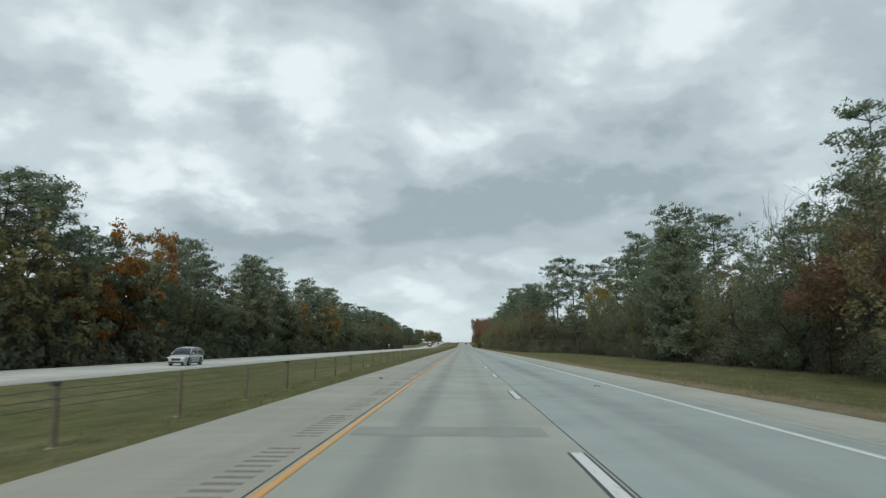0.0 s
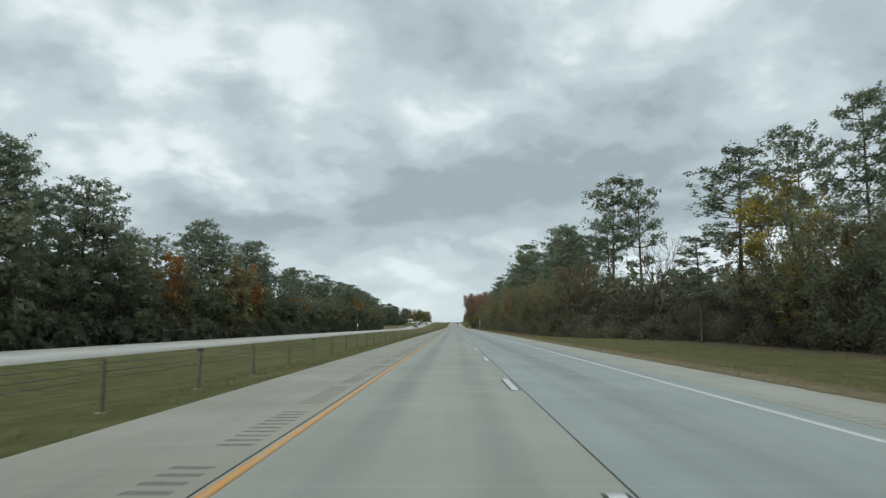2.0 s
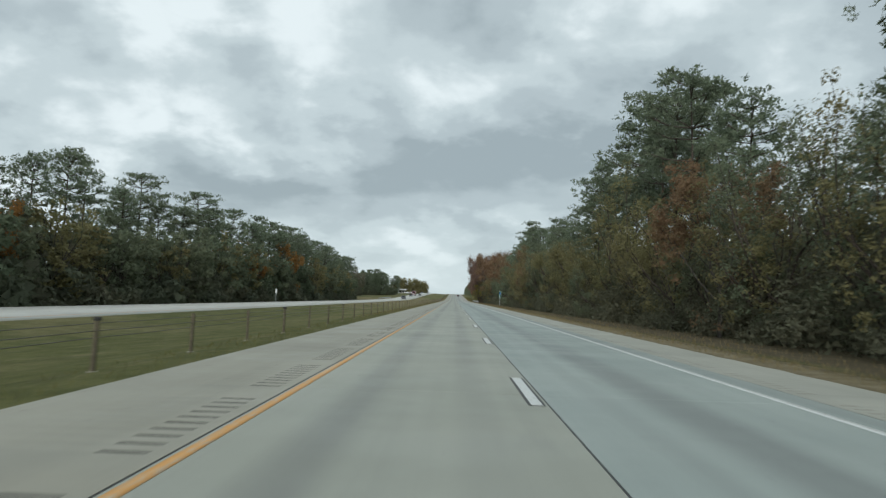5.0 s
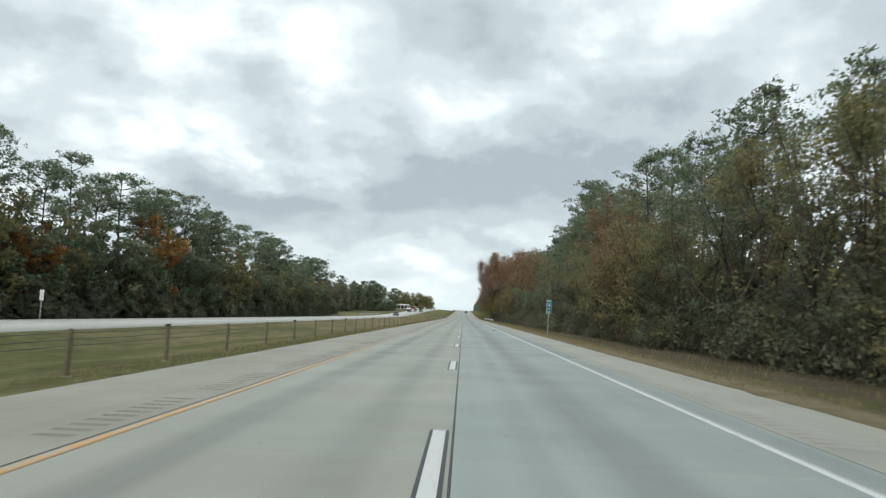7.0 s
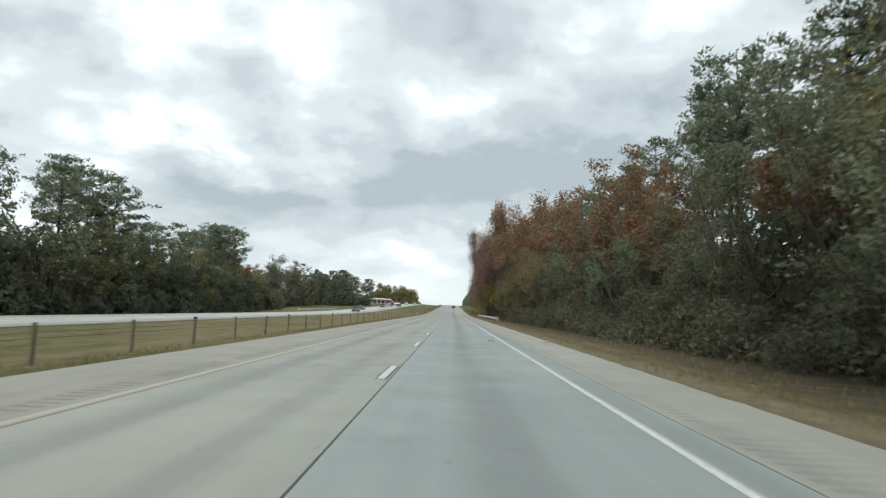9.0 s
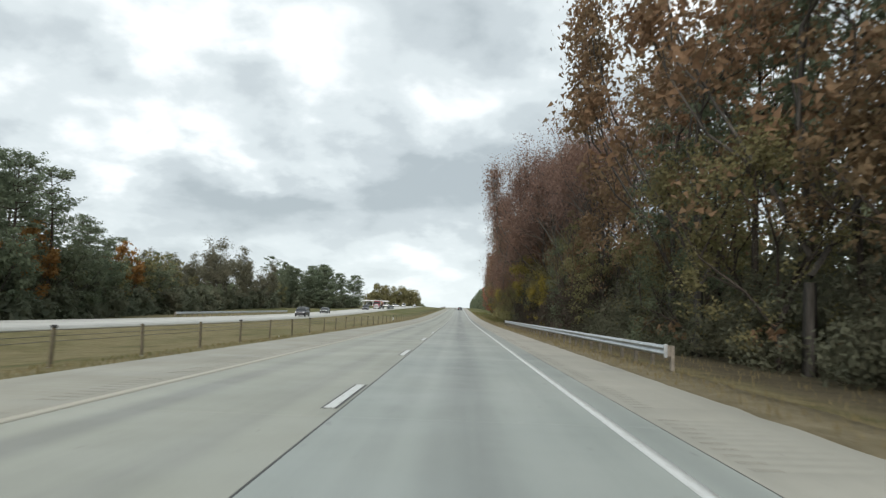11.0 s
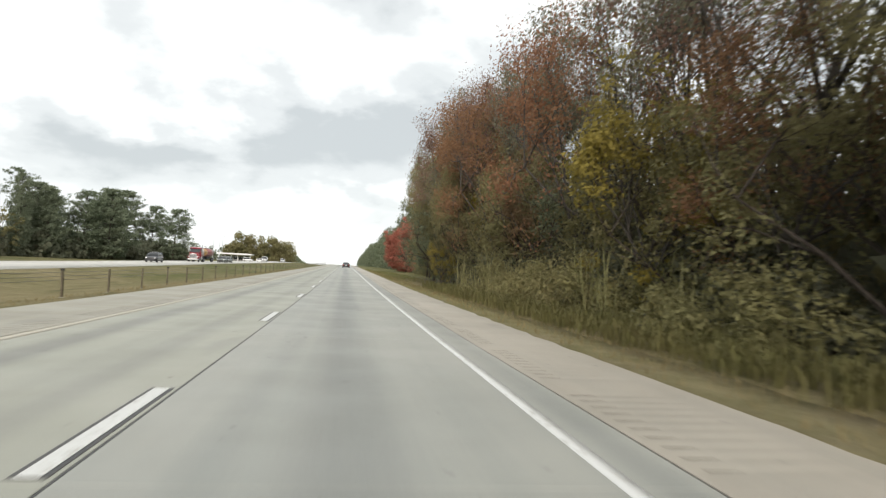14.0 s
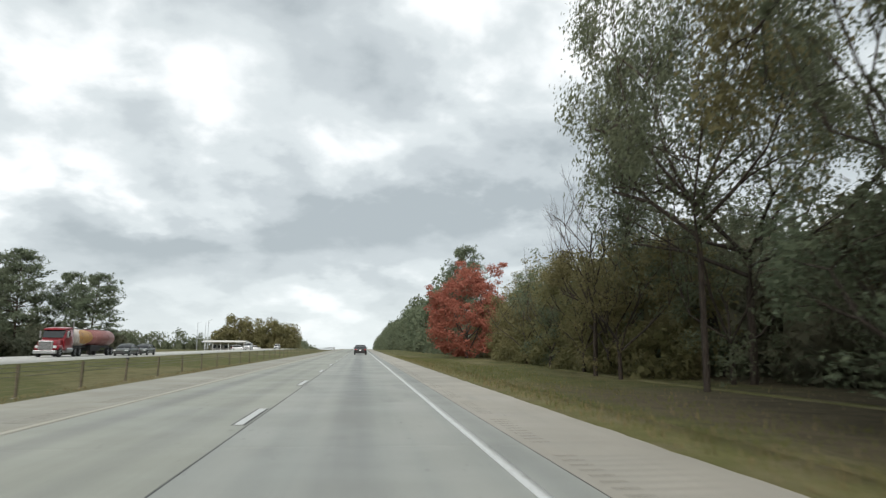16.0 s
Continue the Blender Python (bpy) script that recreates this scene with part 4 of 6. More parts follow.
for i, x, y, s in ((0, 13, 624, 1.2), (1, 15.6, 634, 1.1), (2, 12.4, 627, 0.7), (0, 13.2, 634, 0.75), (2, 15.5, 657, 0.75), (2, 16.5, 666, 0.7), (0, 17.3, 677, 0.75), (2, 18.0, 688, 0.8), (2, 17.5, 664, 0.85), (2, 18.5, 673, 0.95), (0, 19.5, 682, 0.95), (2, 20, 691, 0.95), (1, 22, 700, 0.9), (2, 26, 712, 1.0), (0, 23, 660, 1.05), (1, 28, 670, 1.1), (2, 27, 725, 0.9), (1, 19, 652, 0.75), (0, 18, 640, 0.8), (2, 28, 650, 0.9), (0, 26, 640, 0.9),):
    GREENS.plant(i, x, y, s, y * 3, 1.15)
BROAD = Planter("broadleaf_tree", [hardwood_meshes(71, 20, 8.5, M_GREY_LEAF, M_PALE_BARK, 18000, 0.30, 0.15, 0.12, 4, 60, 0.2, 8, shard=0.3, hearts=0)], "large round half-bare tree beyond the far carriageway", "broadleaf trees along the highway")
for x, y, s, turn, w in ((-68, 634, 1.06, 20, 0.95), (-69, 669, 0.8, 120, 1.0), (-80, 650, 0.95, 200, 0.95), (-90, 640, 0.9, 290, 1.0), (-76, 612, 0.72, 60, 0.9)):
    BROAD.plant(0, x, y, s, turn, w)
for i, x, y, s in ((0, -76, 600, 0.8), (1, -80, 615, 0.75), (2, -80, 632, 0.8), (0, -82, 648, 0.85), (1, -76, 690, 0.8), (2, -72, 704, 0.85), (0, -70, 626, 0.7)):
    FAR_GREENS.plant(i, x, y, s, y, 1.3)
CORALS = Planter("autumn_tree", [hardwood_meshes(63, 13, 3.6, M_CORAL, M_PALE_BARK, 9000, 0.085, 0.2, 0.25, 3, 16, shard=0.1, hearts=0)], "autumn tree with salmon-red leaves among the greener trees", "autumn trees along the highway")
for x, y, s in ((13.4, 603, 1.5), (15.2, 614, 1.1), (12.6, 560, 0.8), (12.0, 574, 1.2), (12.2, 594, 1.35)):
    CORALS.plant(0, x, y, s, y, 0.88)
RED_TREE = Planter("red_maple", [hardwood_meshes(61, 14, 4.4, M_RED, M_PALE_BARK, 12000, 0.2, 0.05, 1.0, 1, 300, 0.5, 7, True, 0.22)], "full coral-red autumn maple standing in mown grass", "")
RED_TREE.plant(0, 17.0, 720, 1.05, 20, 1.28)
for p in (PINES, NEAR_PINES, FULL_PINES, GREENS, FAR_GREENS, RUSTS, PLUMS, ORANGES, YELLOWS, BARES, OAKS):
    p.finish()


def thicket(name, label, category, xs, heights, count, size, material, y0, y1, step, seed, radius, inward=1.5):
    """Row on row of bushes or crowns that nobody could count."""
    rng = np.random.default_rng(seed)
    bodies, clumps, solid = [], [], 0.52 if category == "woods" else 0.0
    y = y0
    while y < y1:
        h = rng.uniform(*heights)
        x = xs(y)
        x += rng.uniform(-0.2, inward) * (1 if x > 0 else -1)
        rx, ry, base = rng.uniform(*radius), rng.uniform(*radius), ground_z(x, y) - 0.1
        middle, reach = np.array([x, y, base]), np.array([rx, ry, h])
        if solid:
            v, f = masses(rng, np.zeros((1, 3)), np.ones(1), 1.0, 0, 0, 0, solid=solid)
            bodies.append((v * reach + middle, f))
        else:
            d = unit(rng, 70) * rng.uniform(0.2, 0.8, (70, 1))
            d[:, 2] = np.abs(d[:, 2])
            bodies.append(chips(rng, d * reach + middle, 3.0 * size))
        n = max(5, int(4 + h * 0.9))
        d = unit(rng, n)
        d[:, 2] = np.abs(d[:, 2])
        r = min(rx, ry, h) * rng.uniform(0.34, 0.58, n)
        k = int(count * (0.5 + h / heights[1] * 0.5) / n)
        clumps.append(masses(rng, middle + d * reach * 0.78, r, 0.85, 5 if solid else 9, max(8 if solid else 10, k // 3), int(k * 0.62), min(0.6, 1.3 * size), size))
        y += step * rng.uniform(0.6, 1.4)
    V, F = joined(*bodies, *clumps)
    ob = new(name, mesh_from(name, V, F, [material], smooth=True))
    return tagged(ob, label, category, kind="stuff")


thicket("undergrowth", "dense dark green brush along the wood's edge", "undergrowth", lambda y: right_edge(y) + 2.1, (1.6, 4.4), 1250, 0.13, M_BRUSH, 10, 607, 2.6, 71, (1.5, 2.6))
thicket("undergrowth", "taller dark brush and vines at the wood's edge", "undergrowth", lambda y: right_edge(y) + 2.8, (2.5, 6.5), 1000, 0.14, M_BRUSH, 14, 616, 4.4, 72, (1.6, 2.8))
thicket("undergrowth", "tall dark maroon brush behind the guardrail", "undergrowth", lambda y: right_edge(y) + 1.0, (4.0, 7.0), 1300, 0.13, M_BROWN_BRUSH, 490, 546, 2.2, 74, (1.5, 2.5))
thicket("undergrowth", "tall dark maroon brush behind the guardrail", "undergrowth", lambda y: right_edge(y) + 3.2, (6.5, 9.5), 1500, 0.15, M_BROWN_BRUSH, 492, 514, 2.6, 75, (1.8, 2.8))
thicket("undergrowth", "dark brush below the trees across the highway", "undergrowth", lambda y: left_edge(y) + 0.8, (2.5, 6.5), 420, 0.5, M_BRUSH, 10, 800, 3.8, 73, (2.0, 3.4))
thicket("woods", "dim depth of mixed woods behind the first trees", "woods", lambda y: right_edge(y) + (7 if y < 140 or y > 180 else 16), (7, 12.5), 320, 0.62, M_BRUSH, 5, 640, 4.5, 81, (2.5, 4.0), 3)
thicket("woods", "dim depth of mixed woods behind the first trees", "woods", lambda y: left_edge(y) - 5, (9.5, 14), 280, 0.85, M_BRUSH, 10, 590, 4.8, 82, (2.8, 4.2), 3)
thicket("undergrowth", "thick brown brush in the gap between two stands", "undergrowth", lambda y: right_edge(y) + 4, (5.5, 8.6), 2100, 0.15, M_BROWN_BRUSH, 136, 192, 2.4, 98, (2.2, 3.4), 9)
thicket("woods", "dim depth of mixed woods behind the clearing", "woods", lambda y: right_edge(y) + 6, (9, 13), 700, 0.5, M_BRUSH, 622, 706, 3.8, 88, (3, 4.5), 3)
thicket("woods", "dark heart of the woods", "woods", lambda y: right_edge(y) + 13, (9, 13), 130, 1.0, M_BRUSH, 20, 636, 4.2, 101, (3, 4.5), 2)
thicket("undergrowth", "dense olive brush round the mown clearing", "undergrowth", lambda y: 17.4 + (y - 656) * 0.045, (2.4, 5.0), 1300, 0.2, M_OLIVE, 658, 710, 2.4, 107, (1.5, 2.4), 1)
thicket("woods", "dense olive trees leafy to the ground behind the clearing", "woods", lambda y: 20.3 + (y - 660) * 0.02, (9.0, 11.5), 1900, 0.27, M_OLIVE, 660, 738, 3.8, 108, (2.4, 3.4), 1)
thicket("woods", "dense green trees leafy to the ground behind the clearing", "woods", lambda y: 21.0 + (y - 660) * 0.02, (8.5, 12), 1200, 0.25, M_GREEN, 662, 738, 6, 109, (2.4, 3.2), 1)
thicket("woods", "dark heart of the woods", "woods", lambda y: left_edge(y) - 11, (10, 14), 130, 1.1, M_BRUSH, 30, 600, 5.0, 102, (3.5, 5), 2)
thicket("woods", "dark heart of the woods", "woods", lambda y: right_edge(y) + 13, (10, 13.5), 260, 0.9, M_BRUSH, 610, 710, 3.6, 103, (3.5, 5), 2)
for depth in (20, 28):
    thicket("woods", "deep pine woods stretching back from the highway", "woods", lambda y: right_edge(y) + depth, (9, 13), 70, 1.3, M_GREEN, 0, 760, 5.5, 120 + depth, (4, 6), 4)
    thicket("woods", "deep pine woods stretching back from the highway", "woods", lambda y: left_edge(y) + 1 - depth, (9, 13), 70, 1.3, M_GREEN, 0, 600, 5.5, 130 + depth, (4, 6), 4)
thicket("woods", "low far tree line beyond open fields", "woods", lambda y: -230 + (y - 1000) * 3, (9, 13), 420, 1.2, M_GREEN, 1000, 1052, 2.2, 104, (5, 8), 2)
thicket("woods", "tall dim woods behind the autumn trees", "woods", lambda y: right_edge(y) + 8, (9, 13), 700, 0.5, M_OLIVE, 480, 636, 5, 89, (2.5, 4.0), 4)
thicket("woods", "distant tree line along the highway", "woods", lambda y: 20.5, (16, 23), 600, 0.9, M_GREEN, 752, 1500, 7, 83, (3, 5))
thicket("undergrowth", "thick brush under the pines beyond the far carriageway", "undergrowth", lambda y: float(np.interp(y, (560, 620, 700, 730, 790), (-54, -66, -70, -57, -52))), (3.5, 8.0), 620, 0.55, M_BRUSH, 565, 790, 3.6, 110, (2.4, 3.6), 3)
thicket("woods", "low tree line beyond the open ground", "woods", lambda y: -88 - (y - 500) * 0.05, (7, 12), 900, 0.9, M_GREEN, 560, 1000, 7, 84, (4, 6))
thicket("woods", "copse of rust-tinged trees beside the highway", "woods", lambda y: -53 + (y - 1020) * 1.2, (17, 23), 3000, 1.0, M_OLIVE, 1006, 1034, 4.5, 85, (5, 8))
thicket("woods", "far woods at the horizon", "woods", lambda y: -45 - (y - 1100) * 0.03, (8, 14), 220, 2.1, M_GREEN, 1100, 2400, 16, 86, (6, 10))
thicket("woods", "far woods at the horizon", "woods", lambda y: 30, (8, 14), 220, 2.1, M_GREEN, 1500, 2600, 14, 87, (6, 10))


def blades(name, label, category, count, xs, ys, height, width, material, seed, bend=0.3):
    """Single grass blades standing on the ground, each a bent two-piece sliver."""
    rng = np.random.default_rng(seed)
    y = rng.uniform(*ys, count)
    x = np.array([rng.uniform(*xs(v)) for v in y])
    z = np.array([ground_z(a, b) for a, b in zip(x, y)]) - 0.02
    if xs(ys[0])[0] > 5 and xs(ys[0])[0] < 7.4:
        z = np.where(x < 7.35, [0.02 + rise(v) for v in y], z)
    h = height * rng.uniform(0.45, 1.2, count)
    t = rng.uniform(0, 6.28, count)
    d = np.stack([np.cos(t), np.sin(t), np.zeros(count)], 1)
    s = np.stack([-np.sin(t), np.cos(t), np.zeros(count)], 1) * width * 0.5
    p = np.stack([x, y, z], 1)
    up = np.array([0, 0, 1.0])
    q = p + up * (h * 0.6)[:, None] + d * (h * bend * rng.uniform(0.1, 0.5, count))[:, None]
    e = p + up * (h * rng.uniform(0.8, 1.0, count))[:, None] + d * (h * bend * rng.uniform(0.5, 1.6, count))[:, None]
    V = np.stack([p - s, p + s, q + s * 0.7, q - s * 0.7, e], 1).reshape(-1, 3)
    k = np.arange(count)[:, None] * 5
    ob = new(name, mesh_from(name, V, [k + np.array([[0, 1, 2, 3]]), k + np.array([[3, 2, 4]])], [material]))
    return tagged(ob, label, category, kind="stuff")


blades("grass", "short green grass of the median along the shoulder", "grass", 15000, lambda y: (-8.6, -6.12), (8, 470), 0.13, 0.022, M_BLADE, 91)
blades("grass", "dry straw grass of the median along the shoulder", "grass", 9000, lambda y: (-8.6, -6.12), (250, 680), 0.15, 0.022, M_STRAW, 92)
blades("grass", "dry straw grass hanging over the shoulder's edge", "grass", 17000, lambda y: (6.1, 7.5), (10, 690), 0.16, 0.022, M_STRAW, 93)
blades("grass", "fresh green grass of the clearing beside the shoulder", "grass", 9000, lambda y: (6.3, 12.5), (612, 712), 0.16, 0.025, M_BLADE, 99)
blades("grass", "thin dry grass on the bank", "grass", 9000, lambda y: (7.3, right_edge(y) + 1), (10, 690), 0.22, 0.025, M_STRAW, 94)


def reed_clumps(seed, count, per, height, width, material, label, xs, ys):
    """Clumps of tall arching reeds and weeds along the ditch."""
    rng = np.random.default_rng(seed)
    V, Q, T = [], [], []
    for _ in range(count):
        y = rng.uniform(*ys)
        x = rng.uniform(*xs)
        base = np.array([x, y, ground_z(x, y)])
        grown = height * rng.uniform(0.5, 1.15)
        for _ in range(per):
            t = rng.uniform(0, 6.28)
            d = np.array([math.cos(t), math.sin(t), 0])
            side = np.array([-d[1], d[0], 0]) * width * 0.5
            h = grown * rng.uniform(0.55, 1.1)
            p = base + rng.normal(0, 0.22, 3) * np.array([1, 1, 0])
            q = p + np.array([0, 0, h * 0.65]) + d * h * rng.uniform(0.05, 0.25)
            m = p + np.array([0, 0, h]) + d * h * rng.uniform(0.2, 0.45)
            e = m + d * h * 0.16 - np.array([0, 0, h * rng.uniform(0.02, 0.2)])
            k = len(V)
            V += [p - side * 0.6, p + side * 0.6, q + side, q - side, m + side * 0.8, m - side * 0.8, e]
            Q += [(k, k + 1, k + 2, k + 3), (k + 3, k + 2, k + 4, k + 5)]
            T.append((k + 5, k + 4, k + 6))
    ob = new("reeds", mesh_from("reeds", np.array(V), [Q, T], [material]))
    return tagged(ob, label, "reeds", kind="stuff")


reed_clumps(95, 40, 16, 2.6, 0.032, M_REED, "tall pale arching reeds along the ditch", (9.6, 11.8), (558, 600))
reed_clumps(96, 330, 22, 0.6, 0.04, M_BLADE, "green weeds among tall reeds along the ditch", (7.8, 10.4), (552, 598))
thicket("undergrowth", "olive shrubs among reeds along the ditch", "undergrowth", lambda y: 9.9, (1.3, 2.9), 1300, 0.09, M_WEED, 557, 588, 1.3, 97, (0.9, 1.5), 1.8)


# ------------------------------------------------------------------ cable barrier in the median
def post_y(k):
    """Where the posts stand: set out evenly, with the drift of the crew that drove them."""
    y = 16.35 + 4.605 * k
    return y + float(np.interp(y, (0, 40, 130, 210, 330, 420, 505, 660), (0.25, 0.0, 0.55, 0.65, 0.72, 0.4, 0.0, -0.1)))


def build_cable_barrier():
    root = thing("cable_barrier", pose(0, 0, 0), "three-strand steel cable barrier on slim posts in the median", "barrier")
    bm = bmesh.new()
    box(bm, -0.034, 0.034, -0.035, -0.025, -0.3, 0.93)
    box(bm, -0.034, -0.025, -0.024, 0.035, -0.3, 0.93)
    box(bm, 0.025, 0.034, -0.024, 0.035, -0.3, 0.93)
    post = bpy.data.meshes.new("post")
    bm.to_mesh(post)
    bm.free()
    post.materials.append(M_POST)
    cap = bpy.data.meshes.new("cap")
    bm = box_bm(-0.06, 0.06, -0.045, 0.045, 0.90, 0.97, bevel=0.008)
    bm.to_mesh(cap)
    bm.free()
    cap.materials.append(M_CAP)
    foot = bpy.data.meshes.new("footing")
    bm = rod_bm((0, 0, -0.3), (0, 0, 0.0), 0.11, 0.10, 12)
    bm.to_mesh(foot)
    bm.free()
    foot.materials.append(M_FOOT)
    r = random.Random(4)
    for k in range(-2, 190):
        y = post_y(k)
        p = part("post", post, None, root)
        lean = (r.gauss(0, 1.0), r.gauss(0, 1.0))
        p.matrix_basis = pose(-7.7, y, rise(y) - 0.15, lean[0], lean[1], r.gauss(0, 6))
        if k % 3 == 0:
            part("cap", cap, None, p)
        f = part("footing", foot, None, root)
        f.matrix_basis = pose(-7.7, y, rise(y) - 0.15)
    for z, dx in ((0.70, -0.03), (0.57, 0.03), (0.44, -0.03)):
        seg = []
        for k in range(-2, 189):
            y0, y1 = post_y(k), post_y(k + 1)
            ym = (y0 + y1) / 2
            a, m, b = ((-7.7 + dx, v, z - sag + rise(v)) for v, sag in ((y0, 0), (ym, 0.012), (y1, 0)))
            seg += [(a, m, 0.007, 0.007), (m, b, 0.007, 0.007)]
        V, F = tubes(seg, 4)
        part("cable", mesh_from("cable", V, [F], [M_CABLE], smooth=True), None, root, "thin grey steel cable")


build_cable_barrier()


def build_rag(x, y, z):
    """A scrap of white plastic caught on a cable."""
    r = random.Random(8)
    bm = bmesh.new()
    rows = []
    for i in range(6):
        k = i / 5
        w = 0.05 + 0.05 * math.sin(k * 3.0)
        c = Vector((0.03 * math.sin(k * 5), 0.02 * r.uniform(-1, 1), -0.42 * k))
        rows.append([bm.verts.new(c + Vector((-w, 0.03 * r.uniform(-1, 1), 0))), bm.verts.new(c + Vector((0, 0.035, 0.01))), bm.verts.new(c + Vector((w, 0.03 * r.uniform(-1, 1), 0)))])
    for a, b in zip(rows, rows[1:]):
        for i in range(2):
            bm.faces.new((a[i], a[i + 1], b[i + 1], b[i]))
    bmesh.ops.solidify(bm, geom=bm.faces[:], thickness=0.004)
    me = bpy.data.meshes.new("plastic_rag")
    bm.to_mesh(me)
    bm.free()
    me.materials.append(M_WHITE)
    ob = new("plastic_rag", me)
    ob.location = (x, y, z)
    tagged(ob, "white plastic scrap caught on the median cables", "litter")


build_rag(-7.66, 526.7, 0.5 + rise(526.7))


def build_strap(x, y):
    """A torn strap hooked over a post's top, hanging down beside it."""
    path = [(0.05, 0.72, 0.90), (0.05, 0.30, 0.97), (0.05, -0.08, 0.985), (0.06, -0.17, 0.70), (0.06, -0.20, 0.42), (0.06, -0.38, 0.22), (0.06, -0.72, 0.015)]
    bm = bmesh.new()
    for a, b in zip(path, path[1:]):
        rod(bm, a, b, 0.022, 0.02, 6)
    me = bpy.data.meshes.new("torn_strap")
    bm.to_mesh(me)
    bm.free()
    me.materials.append(M_CAP)
    ob = new("torn_strap", me)
    ob.location = (x, y, -0.15)
    tagged(ob, "torn black strap hanging over a median post", "litter")


build_strap(-7.7, 195.95)
for i, (x, y, n) in enumerate(((-10.28, 193.4, 0.07), (-6.9, 204.5, 0.05), (-9.6, 193.9, 0.045), (-9.2, 62.0, 0.06), (-9.0, 470.0, 0.06))):
    r = random.Random(i + 40)
    bm = bmesh.new()
    bmesh.ops.create_icosphere(bm, subdivisions=2, radius=n)
    for v in bm.verts:
        v.co = Vector((v.co.x * 1.0, v.co.y * 0.7, v.co.z * 0.45 + n * 0.35)) * (1 + 0.35 * r.uniform(-1, 1))
    me = bpy.data.meshes.new("paper_scrap")
    bm.to_mesh(me)
    bm.free()
    me.materials.append(M_WHITE)
    ob = new("paper_scrap", me)
    ob.matrix_basis = pose(x, y, ground_z(x, y), 0, 0, 70 * i)
    tagged(ob, "crumpled white paper lying in the median grass", "litter", "paper scraps in the median")


# ------------------------------------------------------------------ guardrails
def w_profile():
    return [(0.0, -0.155), (0.02, -0.145), (0.08, -0.10), (0.08, -0.055), (0.0, -0.015), (0.0, 0.015), (0.08, 0.055), (0.08, 0.10), (0.02, 0.145), (0.0, 0.155)]


def build_guardrail(x, y0, y1, z, face, label):
    """A steel W-beam on timber posts; face: -1 faces smaller x, 1 larger x."""
    root = thing("guardrail", pose(x, y0, z + rise(y0), math.degrees(math.atan2(rise(y1) - rise(y0), y1 - y0))), label, "guardrail")
    prof = w_profile()
    n = int((y1 - y0) / 3.81)
    for k in range(n):
        a, b = k * (y1 - y0) / n, (k + 1) * (y1 - y0) / n + (0.02 if k < n - 1 else 0)
        V, F = [], []
        for off in (0.0, -0.004):
            for yy in (a, b):
                V += [(face * (px + off), yy, 0.55 + pz) for px, pz in prof]
        m = len(prof)
        for i in range(m - 1):
            F += [(i, i + 1, m + i + 1, m + i), (2 * m + i, 3 * m + i, 3 * m + i + 1, 2 * m + i + 1)]
        part("rail", mesh_from("rail", V, [F], [M_GALV]), None, root, "ribbed galvanised steel rail")
    for k in range(n * 2 + 1):
        yy = k * (y1 - y0) / (n * 2)
        p = part("post", box_bm(-face * 0.15 - 0.05, -face * 0.15 + 0.05, yy - 0.075, yy + 0.075, -0.5, 0.70, bevel=0.01), M_WOODPOST, root)
        part("block", box_bm(-face * 0.048 - 0.044, -face * 0.048 + 0.044, yy - 0.07, yy + 0.07, 0.40, 0.70), M_WOODPOST, p)
    for yy in (0.0, y1 - y0):
        s = -1 if yy == 0 else 1
        part("end_plate", box_bm(face * 0.04 - 0.05, face * 0.04 + 0.05, yy + s * 0.004, yy + s * 0.05, 0.36, 0.74, bevel=0.01), M_GALV, root, "flat dented end plate")


build_guardrail(7.5, 449, 517, -0.05, -1, "galvanised steel guardrail on timber posts beside the shoulder")
build_guardrail(-36.6, 522, 582, -0.35, 1, "galvanised steel guardrail beyond the far carriageway")


# ------------------------------------------------------------------ signs
M_SIGN_GREEN = plain("green_sign_sheet", (0.006, 0.10, 0.078, 1), (0.009, 0.125, 0.096, 1), 0.45, 0, 3, 0.0)
M_SIGN_WHITE = plain("white_sign_sheet", (0.72, 0.74, 0.74, 1), (0.78, 0.8, 0.8, 1), 0.35, 0, 3, 0.0)
M_SIGN_BLUE = plain("blue_shield", (0.02, 0.08, 0.36, 1), (0.03, 0.10, 0.42, 1), 0.35, 0, 3, 0.0)


def letters(text, size, x, z, material, parent, y):
    cu = bpy.data.curves.new("lettering", "FONT")
    cu.body, cu.size, cu.align_x, cu.align_y, cu.extrude = text, size, "CENTER", "CENTER", 0.002
    tmp = bpy.data.objects.new("lettering", cu)
    scene.collection.objects.link(tmp)
    bpy.context.view_layer.update()
    me = bpy.data.meshes.new_from_object(tmp.evaluated_get(bpy.context.evaluated_depsgraph_get()))
    bpy.data.objects.remove(tmp)
    ob = part("lettering", me, material, parent)
    ob.matrix_basis = pose(x, y, z, 90, 0, 0)
    ob.scale.x = 0.86
    return ob


def rounded_plate(w, h, t, r, z):
    bm = box_bm(-w / 2, w / 2, -t, 0, z - h / 2, z + h / 2)
    edges = [e for e in bm.edges if abs(e.verts[0].co.y - e.verts[1].co.y) > t * 0.5]
    bmesh.ops.bevel(bm, geom=edges, offset=r, segments=4, affect="EDGES", profile=0.5)
    return bm


